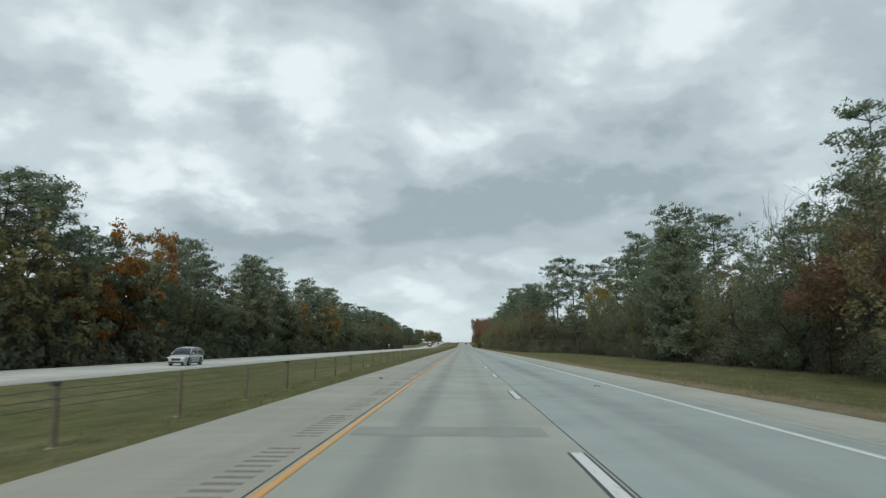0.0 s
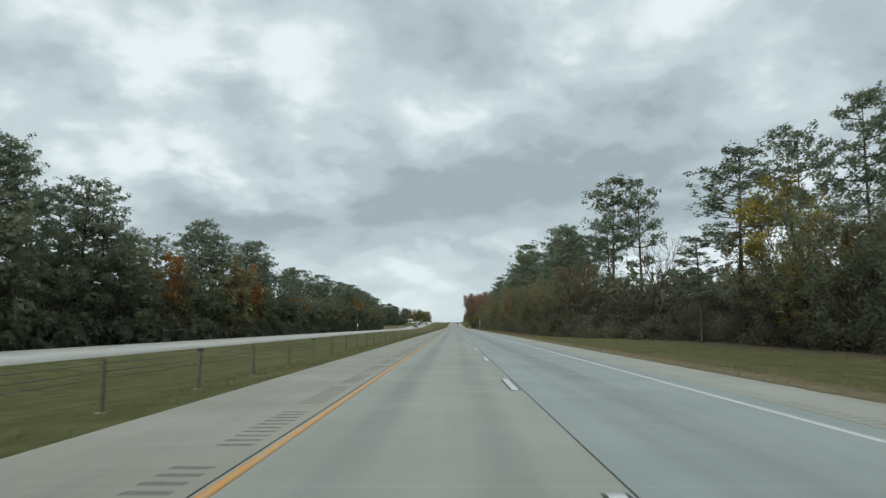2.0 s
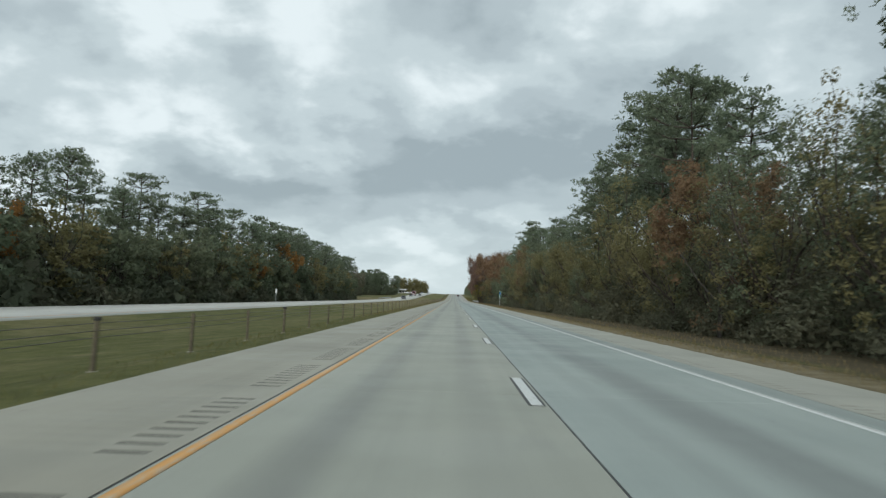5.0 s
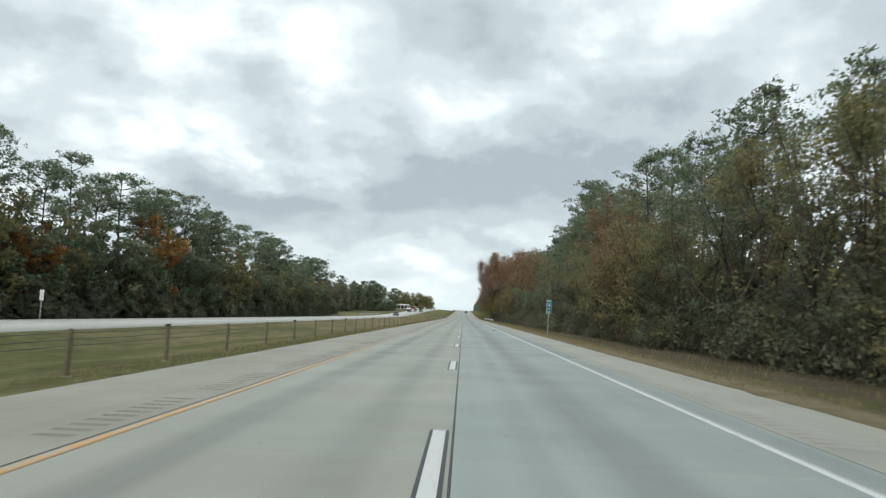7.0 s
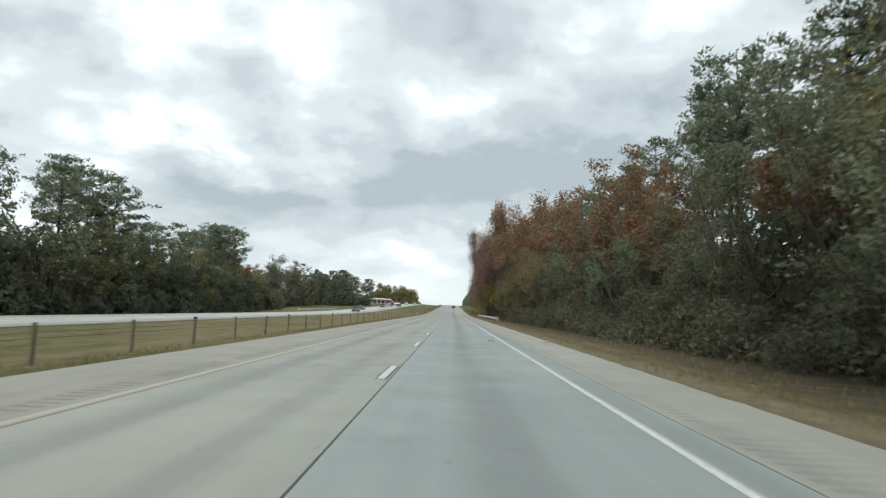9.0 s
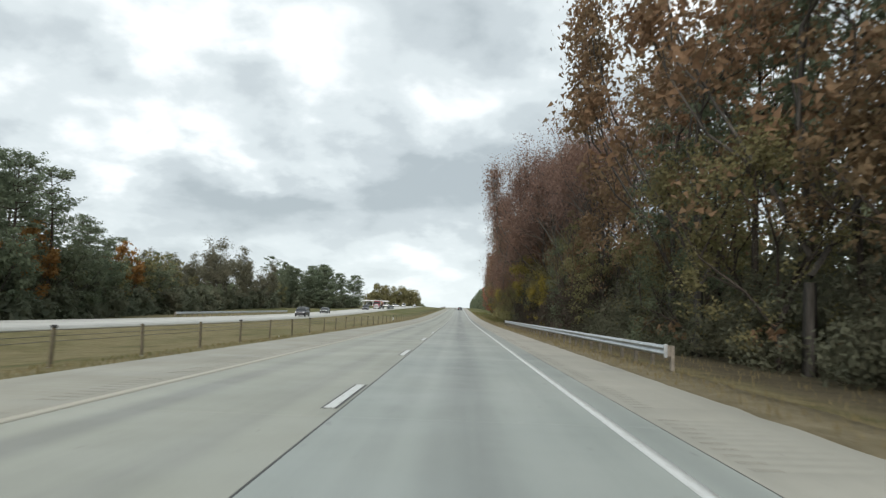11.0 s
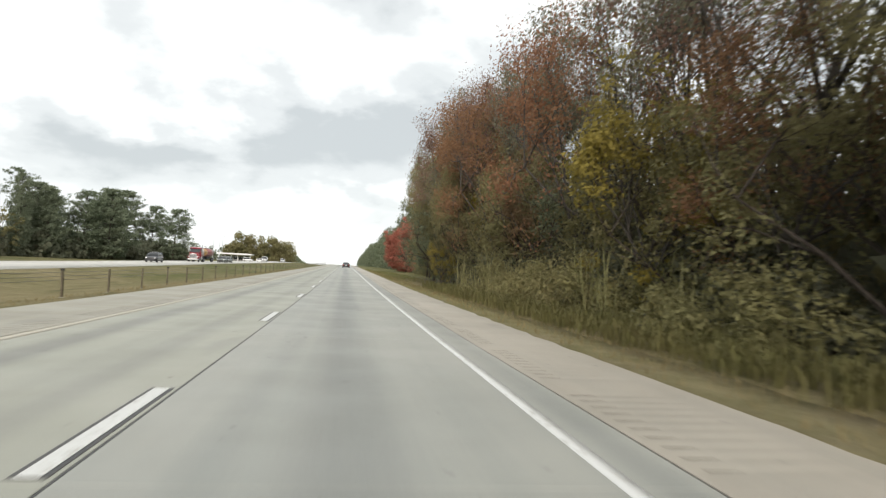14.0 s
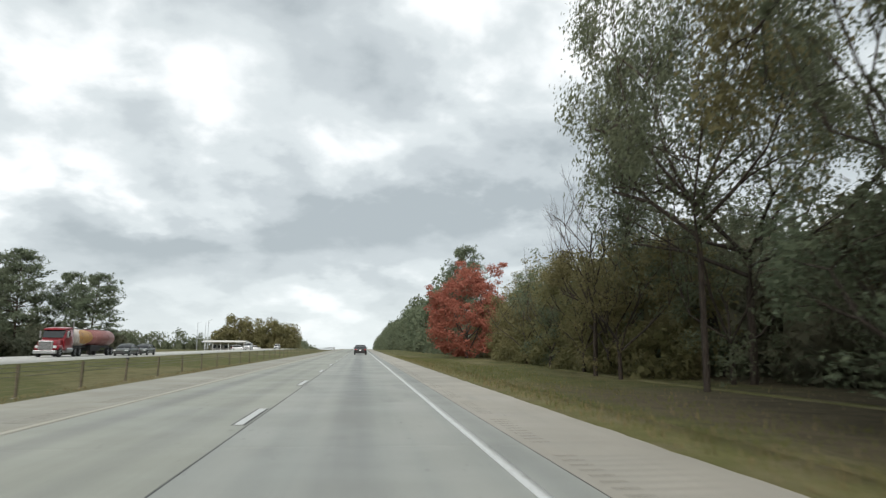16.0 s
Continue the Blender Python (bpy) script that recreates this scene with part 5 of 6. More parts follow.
def build_mile_sign(x, y):
    root = thing("mile_sign", pose(x, y, ground_z(x, y), 0, 1.5, 4), "green and white mile marker sign on a slim steel post", "road sign")
    part("post", box_bm(-0.022, 0.022, 0.004, 0.045, -0.4, 3.15, bevel=0.006), M_GALV, root, "slim galvanised post")
    z = 2.55
    b = part("border", rounded_plate(0.445, 1.37, 0.004, 0.045, z), M_SIGN_WHITE, root)
    f = part("panel", rounded_plate(0.415, 1.34, 0.004, 0.036, z), M_SIGN_GREEN, root, "green reflective panel")
    f.location.y = -0.004
    letters("WEST", 0.17, 0, z + 0.54, M_SIGN_WHITE, root, -0.011)
    letters("MILE", 0.17, 0, z - 0.20, M_SIGN_WHITE, root, -0.011)
    letters("45", 0.30, 0, z - 0.50, M_SIGN_WHITE, root, -0.011)
    for w, c, yy in ((1.0, M_SIGN_WHITE, -0.011), (0.92, M_SIGN_BLUE, -0.015)):
        bm = bmesh.new()
        pts = [(-0.17, 0.13), (-0.09, 0.16), (0, 0.14), (0.09, 0.16), (0.17, 0.13), (0.19, 0.02), (0.14, -0.10), (0, -0.19), (-0.14, -0.10), (-0.19, 0.02)]
        vs = [bm.verts.new((px * w, yy, z + 0.17 + pz * w)) for px, pz in pts]
        face = bm.faces.new(vs)
        ex = bmesh.ops.extrude_face_region(bm, geom=[face])
        bmesh.ops.translate(bm, vec=(0, 0.003, 0), verts=[v for v in ex["geom"] if isinstance(v, bmesh.types.BMVert)])
        bmesh.ops.recalc_face_normals(bm, faces=bm.faces)
        part("shield", bm, c, root)
    letters("16", 0.22, 0, z + 0.14, M_SIGN_WHITE, root, -0.021)


build_mile_sign(8.15, 341.7)
back_sign = thing("road_sign", pose(-36.4, 334, -0.6), "small sign on a post seen from behind", "road sign")
part("post", box_bm(-0.03, 0.03, -0.03, 0.03, -0.3, 2.6), M_GALV, back_sign)
part("panel", rounded_plate(0.35, 0.9, 0.006, 0.03, 2.2), M_SIGN_WHITE, back_sign)


# ------------------------------------------------------------------ vehicles
M_TYRE = plain("tyre_rubber", (0.012, 0.012, 0.012, 1), (0.022, 0.022, 0.022, 1), 0.8)
M_RIM = plain("alloy_rim", (0.32, 0.33, 0.34, 1), (0.42, 0.43, 0.44, 1), 0.35, 0.8)
M_GLASS = plain("dark_window_glass", (0.012, 0.015, 0.017, 1), (0.02, 0.023, 0.025, 1), 0.06, 0.0, 2, 0.0, 0.8)
M_LAMP = plain("headlamp_lens", (0.60, 0.62, 0.63, 1), (0.72, 0.73, 0.74, 1), 0.12, 0.3, 4, 0.0)
M_TAIL = plain("tail_lamp_lens", (0.25, 0.01, 0.01, 1), (0.35, 0.015, 0.012, 1), 0.2, 0.0, 4, 0.0)
M_CHROME = plain("chrome_trim", (0.40, 0.41, 0.42, 1), (0.50, 0.51, 0.52, 1), 0.28, 1.0, 4, 0.0)
M_BLACK = plain("black_plastic", (0.014, 0.014, 0.015, 1), (0.028, 0.028, 0.028, 1), 0.55)


def car_paint(name, c):
    m = Nodes(name)
    d = (c[0] * 0.75, c[1] * 0.75, c[2] * 0.75, 1)
    mat = m.done(m.mix(m.span(m.noise(1.2, 3), 0.35, 0.7, 0, 0.6), c, d), 0.3, 0.35, 0.5)
    m.bsdf.inputs["Coat Weight"].default_value = 0.5
    m.bsdf.inputs["Coat Roughness"].default_value = 0.08
    return mat


def loft(rings, material, cap=True, smooth=True):
    """A closed skin over rings with equal numbers of points."""
    V = [p for r in rings for p in r]
    n = len(rings[0])
    F = [(j * n + i, j * n + (i + 1) % n, (j + 1) * n + (i + 1) % n, (j + 1) * n + i) for j in range(len(rings) - 1) for i in range(n)]
    bm = bmesh.new()
    vs = [bm.verts.new(v) for v in V]
    for f in F:
        bm.faces.new([vs[i] for i in f])
    if cap:
        bm.faces.new(vs[:n][::-1])
        bm.faces.new(vs[-n:])
    bmesh.ops.recalc_face_normals(bm, faces=bm.faces)
    for f in bm.faces:
        f.smooth = smooth and len(f.verts) == 4
    return bm


def ring(y, w, z0, z1, tuck=0.06, crown=0.03):
    """A body cross-section: rounded box of half width w from z0 to z1 at y."""
    h = z1 - z0
    return [(-w + tuck, y, z0), (-w, y, z0 + 0.25 * h), (-w, y, z0 + 0.62 * h), (-w + 0.05, y, z0 + 0.9 * h), (-w + 0.18, y, z1), (0, y, z1 + crown),
            (w - 0.18, y, z1), (w - 0.05, y, z0 + 0.9 * h), (w, y, z0 + 0.62 * h), (w, y, z0 + 0.25 * h), (w - tuck, y, z0), (0, y, z0 - 0.01)]


def wheel(parent, x, y, r, width=0.22):
    side = 1 if x > 0 else -1
    w = part("wheel", rod_bm((x - width / 2, y, r), (x + width / 2, y, r), r * 0.4, None, 16), M_BLACK, parent)
    bm = bmesh.new()
    prof = [(r * 0.62, -width / 2), (r * 0.93, -width / 2), (r, -width * 0.32), (r, width * 0.32), (r * 0.93, width / 2), (r * 0.62, width / 2)]
    seg = 20
    vs = [[bm.verts.new((x + b, y + a * math.cos(t * 2 * math.pi / seg), r + a * math.sin(t * 2 * math.pi / seg))) for a, b in prof] for t in range(seg)]
    for t in range(seg):
        for i in range(len(prof)):
            j = (i + 1) % len(prof)
            bm.faces.new((vs[t][i], vs[t][j], vs[(t + 1) % seg][j], vs[(t + 1) % seg][i]))
    bmesh.ops.recalc_face_normals(bm, faces=bm.faces)
    part("tyre", bm, M_TYRE, w)
    bm = bmesh.new()
    xx = x + side * width * 0.42
    for k in range(5):
        a = k * 2 * math.pi / 5
        rod(bm, (xx, y, r), (xx, y + math.cos(a) * r * 0.6, r + math.sin(a) * r * 0.6), 0.035, 0.05, 6)
    rod(bm, (xx - 0.03 * side, y, r), (xx + 0.02 * side, y, r), 0.07, 0.06, 10)
    part("rim", bm, M_RIM, w)
    return w


def build_car(name, place, label, paint, suv=True, length=4.6, width=1.84, height=1.68):
    """A car, front towards -y: a lofted body under a greenhouse with raked screens and a curved roof."""
    root = thing(name, place, label, "car")
    L, W, H = length / 2, width / 2, height
    belt = H * (0.61 if suv else 0.64)
    hood = H * (0.58 if suv else 0.59)
    tail = belt if suv else H * 0.66
    R = [ring(-L, W * 0.66, 0.36, hood * 0.70, 0.1, 0.0), ring(-L + 0.08, W * 0.82, 0.26, hood * 0.80, 0.08, 0.01), ring(-L + 0.28, W * 0.93, 0.22, hood * 0.90),
         ring(-L + 0.65, W * 0.98, 0.2, hood * 0.97), ring(-L + 1.2, W, 0.2, hood * 1.01), ring(-L + 1.45, W, 0.2, belt), ring(0, W * 1.01, 0.2, belt + 0.01),
         ring(L - 1.2, W, 0.2, belt + 0.02), ring(L - 0.5, W * 0.98, 0.22, tail), ring(L - 0.16, W * 0.94, 0.26, tail * 0.97), ring(L - 0.03, W * 0.86, 0.32, tail * 0.88, 0.08, 0.0),
         ring(L, W * 0.76, 0.38, tail * 0.76, 0.08, 0.0)]
    part("body", loft(R, paint), paint, root)
    # side line of the greenhouse: foot of the windscreen, roof, foot of the rear window
    if suv:
        line = [(-L + 1.05, belt - 0.04), (-L + 1.5, belt + (H - belt) * 0.55), (-L + 1.95, H - 0.07), (-L + 2.5, H - 0.01), (0.3, H), (L - 0.9, H - 0.04), (L - 0.5, H - 0.09), (L - 0.22, belt + (H - belt) * 0.45), (L - 0.1, belt - 0.04)]
    else:
        line = [(-L + 1.25, belt - 0.04), (-L + 1.75, belt + (H - belt) * 0.55), (-L + 2.25, H - 0.05), (-L + 2.7, H), (0.45, H - 0.01), (L - 1.6, H - 0.08), (L - 1.1, belt + (H - belt) * 0.5), (L - 0.6, belt + 0.02)]

    def half(z):
        return W * (0.95 - 0.23 * ((z - belt) / (H - belt)) ** 1.4) if z > belt else W * 0.95

    rings = []
    for y, z in line:
        z = max(z, belt - 0.01)
        m = (belt + z) / 2
        rings.append([(-half(belt), y, belt - 0.05), (-half(m), y, m), (-half(z) + 0.03, y, z - 0.02), (-half(z) * 0.6, y, z + 0.008), (0, y, z + 0.015), (half(z) * 0.6, y, z + 0.008),
                      (half(z) - 0.03, y, z - 0.02), (half(m), y, m), (half(belt), y, belt - 0.05), (0, y, belt - 0.06)])
    part("windows", loft(rings, M_GLASS), M_GLASS, root, "dark tinted windows")
    top = [(y, z) for y, z in line if z > H - 0.1]
    rings = []
    for i, (y, z) in enumerate(top):
        y += (-0.05 if i == 0 else 0.06 if i == len(top) - 1 else 0)
        w = half(z)
        rings.append([(-w - 0.012, y, z - 0.10), (-w + 0.005, y, z - 0.02), (-w * 0.62, y, z + 0.022), (0, y, z + 0.032), (w * 0.62, y, z + 0.022), (w - 0.005, y, z - 0.02), (w + 0.012, y, z - 0.10), (0, y, z - 0.05)])
    part("roof", loft(rings, paint), paint, root)
    fa, fb, ra, rb = line[0], top[0], line[-1], top[-1]
    for s in (-1, 1):
        for p, q, r in ((fa, fb, 0.035), (ra, rb, 0.075), ((fb[0] + 0.95, belt), (fb[0] + 0.98, H - 0.03), 0.032)):
            zm = (p[1] + q[1]) / 2 + 0.04 * (H - belt)
            bm = bmesh.new()
            rod(bm, (s * half(p[1]), p[0], p[1] - 0.02), (s * (half(zm) - 0.01), (p[0] + q[0]) / 2, zm), r, None, 6)
            rod(bm, (s * (half(zm) - 0.01), (p[0] + q[0]) / 2, zm), (s * (half(q[1]) - 0.02), q[0], q[1] - 0.04), r, None, 6)
            part("pillar", bm, paint, root)
        bm = box_bm(s * W * 0.74 - 0.17, s * W * 0.74 + 0.17, -L + 0.02, -L + 0.36, hood * 0.66, hood * 0.82, bevel=0.05)
        part("headlight", bm, M_LAMP, root)
        part("tail_light", box_bm(s * W * 0.76 - 0.13, s * W * 0.76 + 0.13, L - 0.3, L + 0.005, tail * 0.70, tail * 0.90, bevel=0.03), M_TAIL, root)
        part("mirror", box_bm(s * (W + 0.09) - 0.09, s * (W + 0.09) + 0.09, fa[0] + 0.42, fa[0] + 0.55, belt + 0.0, belt + 0.13, bevel=0.04), paint, root)
        for d in (0.95, 1.85):
            part("door_handle", box_bm(s * (W + 0.012) - 0.012, s * (W + 0.012) + 0.012, fb[0] + d - 0.22, fb[0] + d - 0.06, belt - 0.13, belt - 0.10), M_BLACK, root)
        part("sill", box_bm(s * W * 0.98 - 0.03, s * W * 0.98 + 0.025, -L + 1.35, L - 1.35, 0.2, 0.3, bevel=0.012), M_BLACK, root)
        for yy in (-L + 0.9, L - 0.95):
            wheel(root, s * (W - 0.09), yy, 0.36 if suv else 0.33)
            part("wheel_arch", rod_bm((s * (W - 0.01) - 0.004, yy, 0.37), (s * (W - 0.01) + 0.008, yy, 0.37), 0.42 if suv else 0.38, None, 20), M_BLACK, root)
    part("grille", box_bm(-W * 0.46, W * 0.46, -L - 0.012, -L + 0.15, hood * 0.46, hood * 0.70, bevel=0.02), M_BLACK, root)
    part("bumper", box_bm(-W * 0.74, W * 0.74, -L - 0.025, -L + 0.2, 0.26, 0.40, bevel=0.04), M_BLACK, root)
    part("bumper", box_bm(-W * 0.78, W * 0.78, L - 0.2, L + 0.03, 0.28, 0.48, bevel=0.04), M_BLACK, root)
    part("number_plate", box_bm(-0.15, 0.15, L + 0.031, L + 0.04, 0.6, 0.74), M_SIGN_WHITE, root)
    return root


P_SILVER = car_paint("silver_paint", (0.42, 0.44, 0.46, 1))
P_DARK = car_paint("dark_grey_paint", (0.045, 0.047, 0.055, 1))
P_GREENISH = car_paint("dark_green_grey_paint", (0.06, 0.075, 0.068, 1))
P_BLACK = car_paint("black_paint", (0.012, 0.012, 0.014, 1))
P_WHITE = car_paint("white_paint", (0.68, 0.69, 0.70, 1))
P_RED = car_paint("red_paint", (0.26, 0.012, 0.022, 1))


def on_far(x, y, turn=0.0):
    return pose(x, y, opposite_z(y) + 0.006, climb(y), 0, turn)


build_car("suv", on_far(-28.0, 72.0), "silver compact SUV driving on the far carriageway", P_SILVER, True, 4.6, 1.85, 1.72)
build_car("suv", on_far(-27.2, 556), "dark grey SUV on the far carriageway", P_DARK, True, 4.8, 1.9, 1.75)
build_car("sedan", on_far(-30.8, 596), "dark grey-green sedan on the far carriageway", P_GREENISH, False, 4.7, 1.82, 1.45)
build_car("suv", on_far(-30.7, 668), "dark SUV ahead of the tanker on the far carriageway", P_DARK, True, 4.8, 1.9, 1.75)
build_car("sedan", on_far(-26.9, 712), "dark green sedan beside the tanker truck", P_GREENISH, False, 4.7, 1.82, 1.5)
build_car("sedan", on_far(-27.0, 719.5), "dark green sedan following another on the far carriageway", P_GREENISH, False, 4.7, 1.82, 1.5)
build_car("van", on_far(-30.6, 830), "white van far off on the other carriageway", P_WHITE, True, 5.2, 2.0, 2.1)
build_car("sedan", on_far(-27.0, 870), "white sedan far off on the other carriageway", P_WHITE, False)
build_car("sedan", pose(1.9, 729, rise(729) + 0.006, -climb(729), 0, 180), "black sedan driving ahead in the outer lane", P_BLACK, False, 4.7, 1.84, 1.47)

M_TANK = plain("dull_maroon_tank", (0.26, 0.105, 0.098, 1), (0.34, 0.16, 0.148, 1), 0.4, 0.2, 0.8)
M_TANK_YELLOW = plain("faded_yellow_panel", (0.42, 0.21, 0.05, 1), (0.50, 0.27, 0.08, 1), 0.45, 0.0, 0.8)
M_TANK_PALE = plain("pale_tank_front", (0.52, 0.46, 0.42, 1), (0.60, 0.54, 0.49, 1), 0.45, 0.1, 0.8)


def build_tanker(place):
    """A tractor with a tank trailer, front towards -y; the origin is at the front bumper on the road."""
    root = thing("tanker_truck", place, "red tractor truck pulling a maroon and yellow tank trailer", "truck")

    def block(y, w, z0, z1):
        return ring(y, w, z0, z1, 0.05, 0.04)

    part("hood", loft([block(0.25, 0.80, 0.75, 1.55), block(0.4, 0.92, 0.7, 1.72), block(1.2, 0.98, 0.7, 1.86), block(2.0, 1.05, 0.7, 1.95)], P_RED), P_RED, root)
    part("cab", loft([block(1.9, 1.12, 0.75, 2.05), block(2.0, 1.16, 0.7, 2.35), block(2.5, 1.16, 0.7, 2.95), block(3.1, 1.16, 0.7, 3.04), block(4.2, 1.16, 0.7, 3.08), block(4.3, 1.12, 0.75, 3.04)], P_RED), P_RED, root)
    part("visor", loft([block(1.95, 1.05, 2.88, 2.98), block(2.35, 1.12, 2.92, 3.1), block(3.6, 1.12, 3.0, 3.22), block(4.2, 1.08, 3.0, 3.2)], P_RED), P_RED, root)
    w = part("windshield", loft([[(-1.04, 1.78, 2.06), (1.04, 1.78, 2.06), (1.06, 2.05, 2.06), (-1.06, 2.05, 2.06)], [(-1.0, 2.16, 2.94), (1.0, 2.16, 2.94), (1.02, 2.5, 2.94), (-1.02, 2.5, 2.94)]], M_GLASS, True, False), M_GLASS, root)
    part("grille", box_bm(-0.74, 0.74, 0.14, 0.4, 0.78, 1.72, bevel=0.06), M_CHROME, root, "chrome grille")
    for k in range(6):
        part("grille_bar", box_bm(-0.62, 0.62, 0.125, 0.138, 0.90 + k * 0.12, 0.94 + k * 0.12), M_BLACK, root)
    part("bumper", box_bm(-1.15, 1.15, 0.0, 0.35, 0.38, 0.72, bevel=0.06), M_CHROME, root, "chrome bumper")
    for s in (-1, 1):
        part("headlight", box_bm(s * 0.88 - 0.16, s * 0.88 + 0.16, 0.22, 0.5, 0.95, 1.22, bevel=0.04), M_LAMP, root)
        part("fender", loft([block(0.45, 0.22, 0.8, 1.15), block(0.75, 0.24, 0.95, 1.3), block(1.3, 0.24, 0.95, 1.32), block(1.75, 0.22, 0.7, 1.0)], P_RED), P_RED, root).location.x = s * 0.98
        part("side_window", box_bm(s * 1.165 - 0.004, s * 1.165 + 0.008, 2.55, 3.35, 2.1, 2.8), M_GLASS, root)
        part("mirror", box_bm(s * 1.42 - 0.09, s * 1.42 + 0.09, 2.1, 2.2, 2.05, 2.75, bevel=0.03), M_CHROME, root)
        part("mirror_arm", rod_bm((s * 1.12, 2.2, 2.4), (s * 1.42, 2.15, 2.4), 0.02), M_BLACK, root)
        part("exhaust_stack", rod_bm((s * 1.0, 4.45, 0.9), (s * 1.0, 4.45, 3.9), 0.07, None, 12), M_CHROME, root, "chrome exhaust stack")
        part("fuel_tank", rod_bm((s * 0.95, 2.6, 0.75), (s * 0.95, 4.1, 0.75), 0.3, None, 18), M_CHROME, root)
        for yy in (1.1, 5.0, 6.3, 15.2, 16.5):
            wheel(root, s * 1.02, yy, 0.5, 0.3)
    part("chassis", box_bm(-0.45, 0.45, 0.6, 7.2, 0.62, 0.9), M_BLACK, root)

    def hoop(y, rx, rz, zc, n=24):
        return [(rx * math.cos(2 * math.pi * i / n), y, zc + rz * math.sin(2 * math.pi * i / n)) for i in range(n)]

    zc = 2.15
    part("tank", loft([hoop(8.9, 1.16, 0.98, zc), hoop(17.2, 1.16, 0.98, zc), hoop(17.5, 1.05, 0.88, zc), hoop(17.65, 0.7, 0.6, zc)], M_TANK), M_TANK, root, "dull maroon tank")
    part("tank", loft([hoop(5.6, 1.16, 0.98, zc), hoop(8.9, 1.16, 0.98, zc)], M_TANK_PALE), M_TANK_PALE, root, "pale tank section")
    for s in (-1, 1):
        bm = bmesh.new()
        rows = []
        for i in range(13):
            k = i / 6 - 1
            high = math.sqrt(max(0.0, 1 - k * k)) * 0.95
            rows.append([bm.verts.new((s * 1.175 * math.cos(a), 7.9 + 2.1 * k, zc + 0.995 * math.sin(a))) for a in [0.12 + high * (j / 4 - 1) for j in range(9)]])
        for a, b in zip(rows, rows[1:]):
            for j in range(8):
                bm.faces.new((a[j], a[j + 1], b[j + 1], b[j]))
        bmesh.ops.remove_doubles(bm, verts=bm.verts, dist=0.001)
        bmesh.ops.recalc_face_normals(bm, faces=bm.faces)
        bmesh.ops.solidify(bm, geom=bm.faces[:], thickness=0.008)
        part("tank_panel", bm, M_TANK_YELLOW, root, "faded yellow oval panel")
    part("tank", loft([hoop(5.0, 0.7, 0.6, zc), hoop(5.15, 1.05, 0.9, zc), hoop(5.35, 1.14, 0.96, zc), hoop(5.595, 1.16, 0.98, zc)], M_TANK_PALE), M_TANK_PALE, root, "pale rounded tank front")
    for yy in (6.9, 8.9, 11, 13, 15):
        part("tank_band", loft([hoop(yy - 0.04, 1.18, 1.0, zc), hoop(yy + 0.04, 1.18, 1.0, zc)], M_CHROME), M_TANK, root)
    part("walkway", box_bm(-0.35, 0.35, 6.0, 17.0, zc + 0.985, zc + 1.03), M_GALV, root)
    for yy in (7.5, 10.5, 13.5, 16.0):
        part("hatch", rod_bm((0, yy, zc + 1.03), (0, yy, zc + 1.16), 0.24, 0.2, 14), M_GALV, root)
    part("frame", box_bm(-0.5, 0.5, 6.0, 17.3, 0.95, 1.2), M_BLACK, root)
    part("cabinet", box_bm(-1.05, 1.05, 9.6, 12.6, 0.6, 1.25, bevel=0.05), M_BLACK, root)
    part("rear_bumper", box_bm(-1.1, 1.1, 17.4, 17.55, 0.5, 0.65), M_BLACK, root)


build_tanker(on_far(-30.8, 698.5))


# ------------------------------------------------------------------ slabs and lane dashes
def slab_mesh(w, n):
    """A road slab with a small chamfer round its top."""
    bm = box_bm(0, w, 0.006, n - 0.006, -0.2, 0.0)
    edges = [e for e in bm.edges if all(v.co.z > -0.01 for v in e.verts)]
    bmesh.ops.bevel(bm, geom=edges, offset=0.005, segments=1, affect="EDGES", profile=0.5)
    me = bpy.data.meshes.new("slab")
    bm.to_mesh(me)
    bm.free()
    return me


def as_mesh(name, bm, material):
    me = bpy.data.meshes.new(name)
    bm.to_mesh(me)
    bm.free()
    me.materials.append(material)
    return me


inner, outer = slab_mesh(3.588, SLAB), slab_mesh(4.188, SLAB)
inner.materials.append(M_LANE_LEFT)
outer.materials.append(M_LANE_RIGHT)
count = int(round((760 + 40) / SLAB))
size = 800.0 / count
for k in range(count):
    for me, x in ((inner, -3.600), (outer, 0.012)):
        ob = part("slab", me, None, road)
        y = -40 + k * size
        ob.matrix_basis = pose(x, y, rise(y), math.degrees(math.atan2(rise(y + size) - rise(y), size)))
        ob.scale.y = size / SLAB
white = as_mesh("lane_dash", box_bm(-0.075, 0.075, 0, 3.1, 0.004, 0.009), M_WHITE)
black = as_mesh("contrast_edge", box_bm(-0.115, 0.115, -0.03, 3.13, 0.001, 0.005), M_SEAL)
for k in range(-2, 75):
    d = part("contrast_edge", black, None, road, "black contrast border of the lane line")
    d.matrix_basis = pose(-0.165, k * P_DASH, rise(k * P_DASH), climb(k * P_DASH + 1.5))
    d = part("lane_dash", white, None, road, "white lane dash")
    d.matrix_basis = pose(-0.165, k * P_DASH, rise(k * P_DASH), climb(k * P_DASH + 1.5))


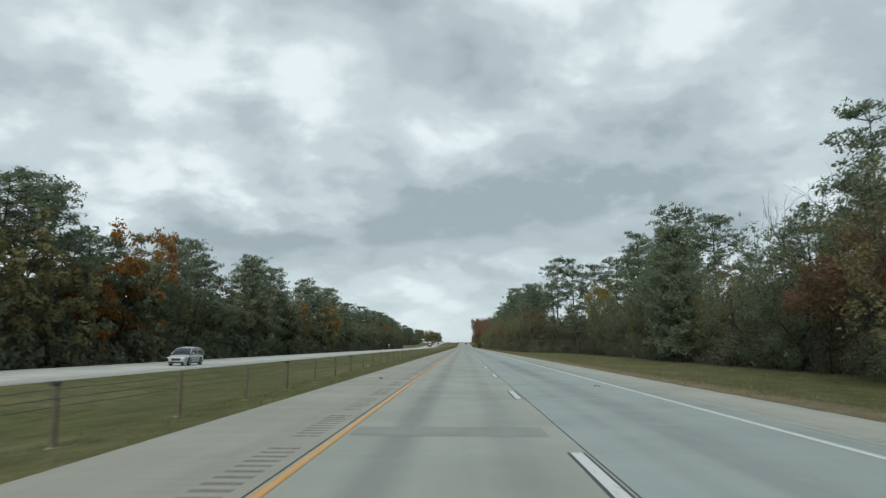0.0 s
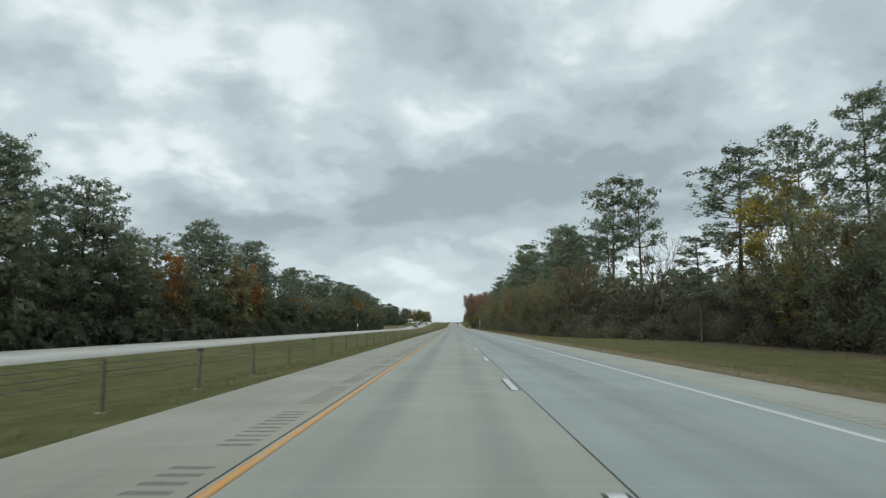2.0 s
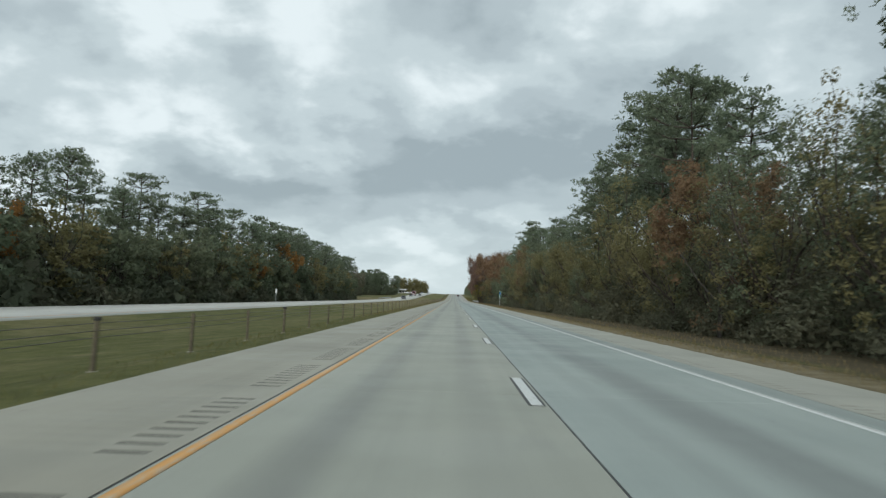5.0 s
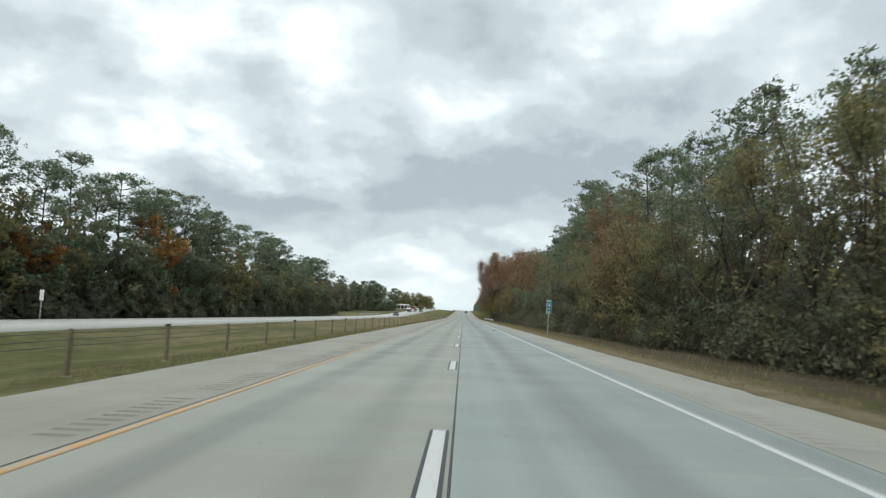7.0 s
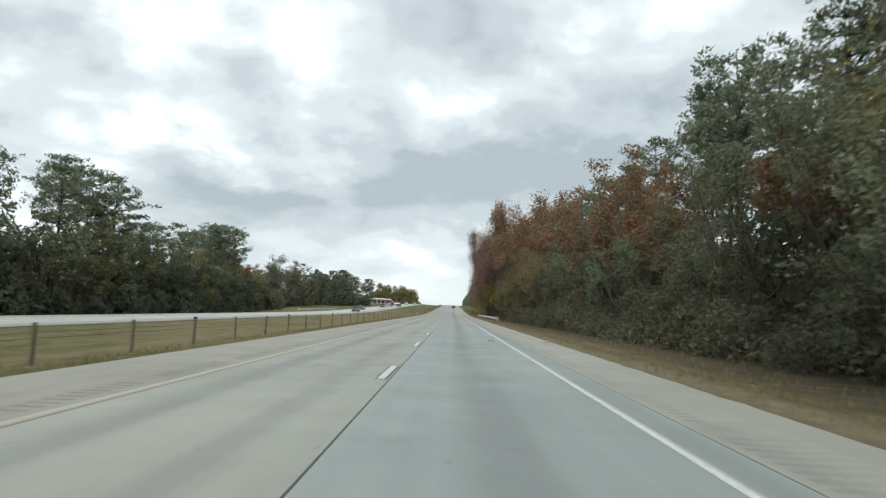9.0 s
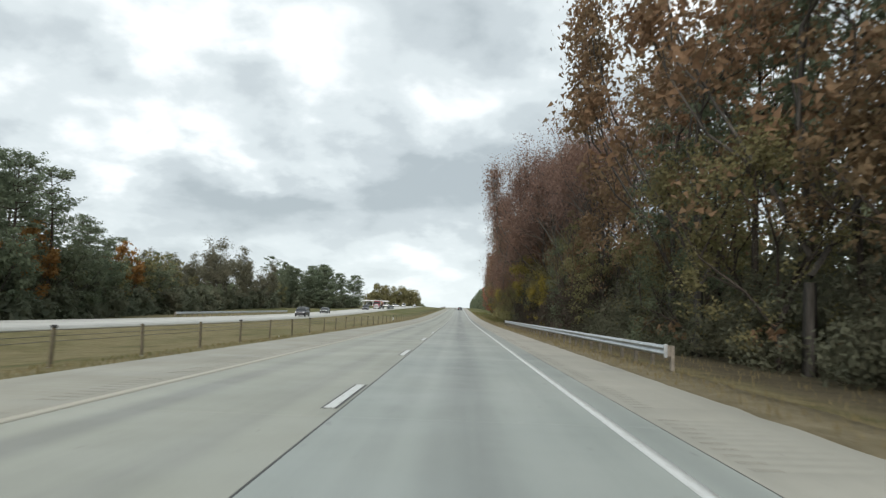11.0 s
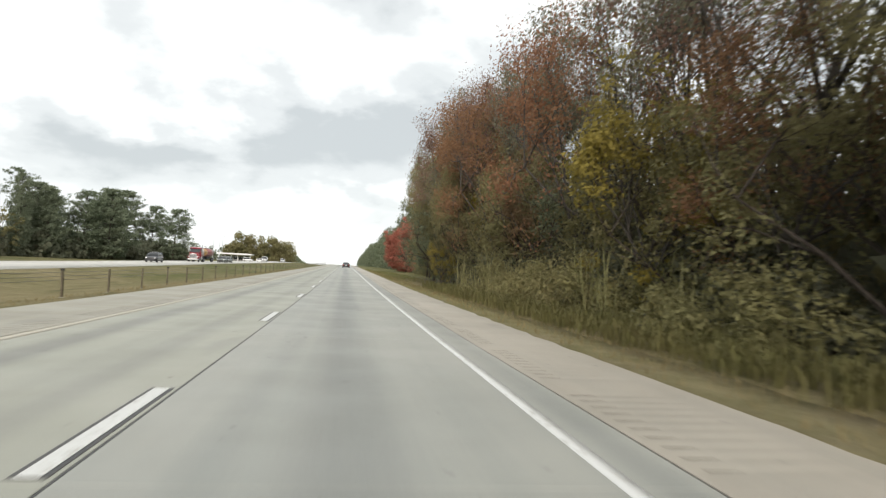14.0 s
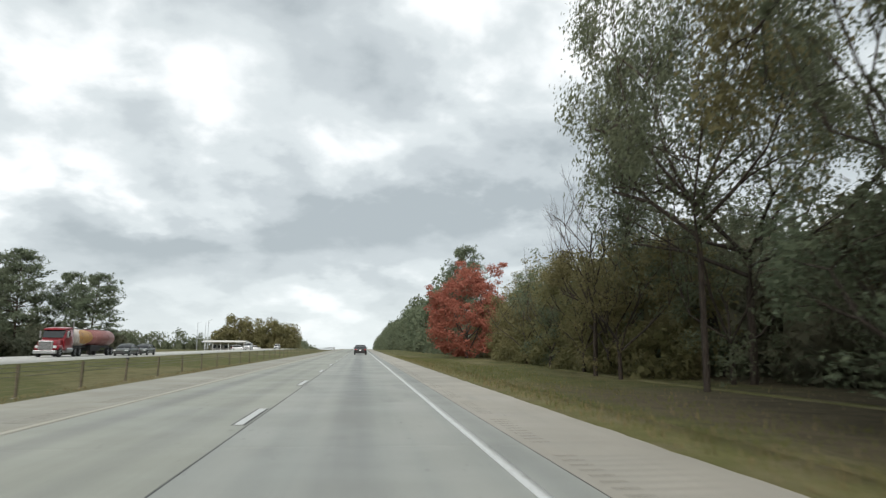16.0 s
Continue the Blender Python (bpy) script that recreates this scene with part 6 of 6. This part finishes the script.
# ------------------------------------------------------------------ repairs, stains and litter on the road
M_PATCH = concrete("darker_repair_concrete", (0.20, 0.205, 0.185, 1), (0.25, 0.25, 0.225, 1))
M_PALE_PATCH = concrete("paler_repair_concrete", (0.40, 0.39, 0.34, 1), (0.46, 0.45, 0.40, 1))
for x0, x1, y, w, m in ((-3.38, -0.3, 16.9, 1.2, M_PATCH), (-3.38, -0.25, 165.4, 0.22, M_PALE_PATCH), (-3.38, -0.25, 303.4, 0.14, M_PALE_PATCH), (-3.38, -0.25, 495.5, 0.35, M_PALE_PATCH)):
    V, F, n = [], [], 24
    for i in range(n + 1):
        x = x0 + (x1 - x0) * i / n
        a, b = 0.06 * noise.noise((x * 2.1, y, 0)), 0.06 * noise.noise((x * 2.1, y, 5))
        V += [(x, y + a, 0.003), (x, y + w + b, 0.003)]
        if i:
            F.append((2 * i - 2, 2 * i, 2 * i + 1, 2 * i - 1))
    part("repair_patch", mesh_from("repair_patch", V, [F], [m]), None, road, "repair patch across the lane")


def scrap(place, size, seed):
    """A torn curl of tyre rubber lying on the road."""
    r = random.Random(seed)
    bm = bmesh.new()
    rows = []
    for i in range(7):
        k = i / 6
        z = 0.012 + 0.05 * math.sin(k * 3.1) * r.uniform(0.6, 1.2)
        w = size * 0.14 * r.uniform(0.7, 1.2)
        x, yy = (k - 0.5) * size, 0.06 * math.sin(k * 4 + seed)
        rows.append([bm.verts.new((x, yy - w, z)), bm.verts.new((x, yy + w, z)), bm.verts.new((x, yy + w, z + 0.012)), bm.verts.new((x, yy - w, z + 0.012))])
    for a, b in zip(rows, rows[1:]):
        for i in range(4):
            bm.faces.new((a[i], a[(i + 1) % 4], b[(i + 1) % 4], b[i]))
    bm.faces.new(rows[0])
    bm.faces.new(rows[-1][::-1])
    bmesh.ops.recalc_face_normals(bm, faces=bm.faces)
    me = as_mesh("tyre_scrap", bm, M_TYRE)
    ob = new("tyre_scrap", me)
    ob.matrix_basis = place
    lowest = min(v.co.z for v in me.vertices)
    ob.location.z -= lowest - 0.001
    return tagged(ob, "torn black tyre rubber lying on the pavement", "debris", "tyre scraps on the road")


for i, (x, y, n, turn) in enumerate(((-5.0, 78.4, 0.45, 10), (5.7, 385.1, 0.4, -5), (3.0, 384.7, 0.25, 30), (3.0, 340.7, 0.4, 60), (-5.2, 186, 0.09, 0), (-5.0, 35, 0.2, 40), (2.9, 30, 0.2, 15))):
    scrap(pose(x, y, 0.0, 0, 0, turn), n, i)


# ------------------------------------------------------------------ far roadside stop
M_ROOF_WHITE = plain("white_canopy", (0.62, 0.63, 0.63, 1), (0.7, 0.7, 0.7, 1), 0.6, 0, 1)
M_WALL_GREY = plain("grey_wall", (0.2, 0.2, 0.19, 1), (0.27, 0.27, 0.25, 1), 0.8, 0, 1)


def build_canopy(x, y):
    root = thing("canopy", pose(x, y, ground_z(x, y)), "long low building with a white flat canopy beyond the highway", "building")
    part("wall", box_bm(-8, 8, 2.5, 7, 0, 3.4), M_WALL_GREY, root)
    part("roof", box_bm(-10.5, 10.5, -3, 8, 3.9, 4.8, bevel=0.08), M_ROOF_WHITE, root, "white flat canopy roof")
    for k in range(6):
        part("column", rod_bm((-9.5 + k * 3.8, -2.2, 0), (-9.5 + k * 3.8, -2.2, 3.95), 0.16, None, 10), M_ROOF_WHITE, root)
    for k in range(5):
        w = part("window", box_bm(-7 + k * 3.0, -5 + k * 3.0, 2.44, 2.49, 0.9, 2.6), M_GLASS, root)
        part("frame", box_bm(-7.08 + k * 3.0, -4.92 + k * 3.0, 2.45, 2.52, 0.82, 2.68), M_ROOF_WHITE, w)


def build_pole(x, y, h):
    root = thing("light_pole", pose(x, y, ground_z(x, y)), "tall pale light pole with a short lamp arm", "street lamp", "poles by the far stop")
    part("pole", rod_bm((0, 0, 0), (0, 0, h), 0.16, 0.09, 10), M_GALV, root)
    part("arm", rod_bm((0, 0, h - 0.15), (1.4, 0, h + 0.1), 0.05, 0.04, 8), M_GALV, root)
    part("lamp_head", box_bm(1.1, 1.9, -0.16, 0.16, h + 0.06, h + 0.2, bevel=0.03), M_GALV, root)


build_canopy(-66, 985)
for x, y, h in ((-76, 967, 13), (-73, 970, 13), (-70, 962, 14)):
    build_pole(x, y, h)
build_car("van", pose(-52, 940, ground_z(-52, 940) + 0.02, 0, 0, 80), "white van parked by the far stop", P_WHITE, True, 5.4, 2.0, 2.2)
build_car("van", pose(-46, 948, ground_z(-46, 948) + 0.02, 0, 0, 95), "white van parked by the far stop", P_WHITE, True, 5.4, 2.0, 2.2)
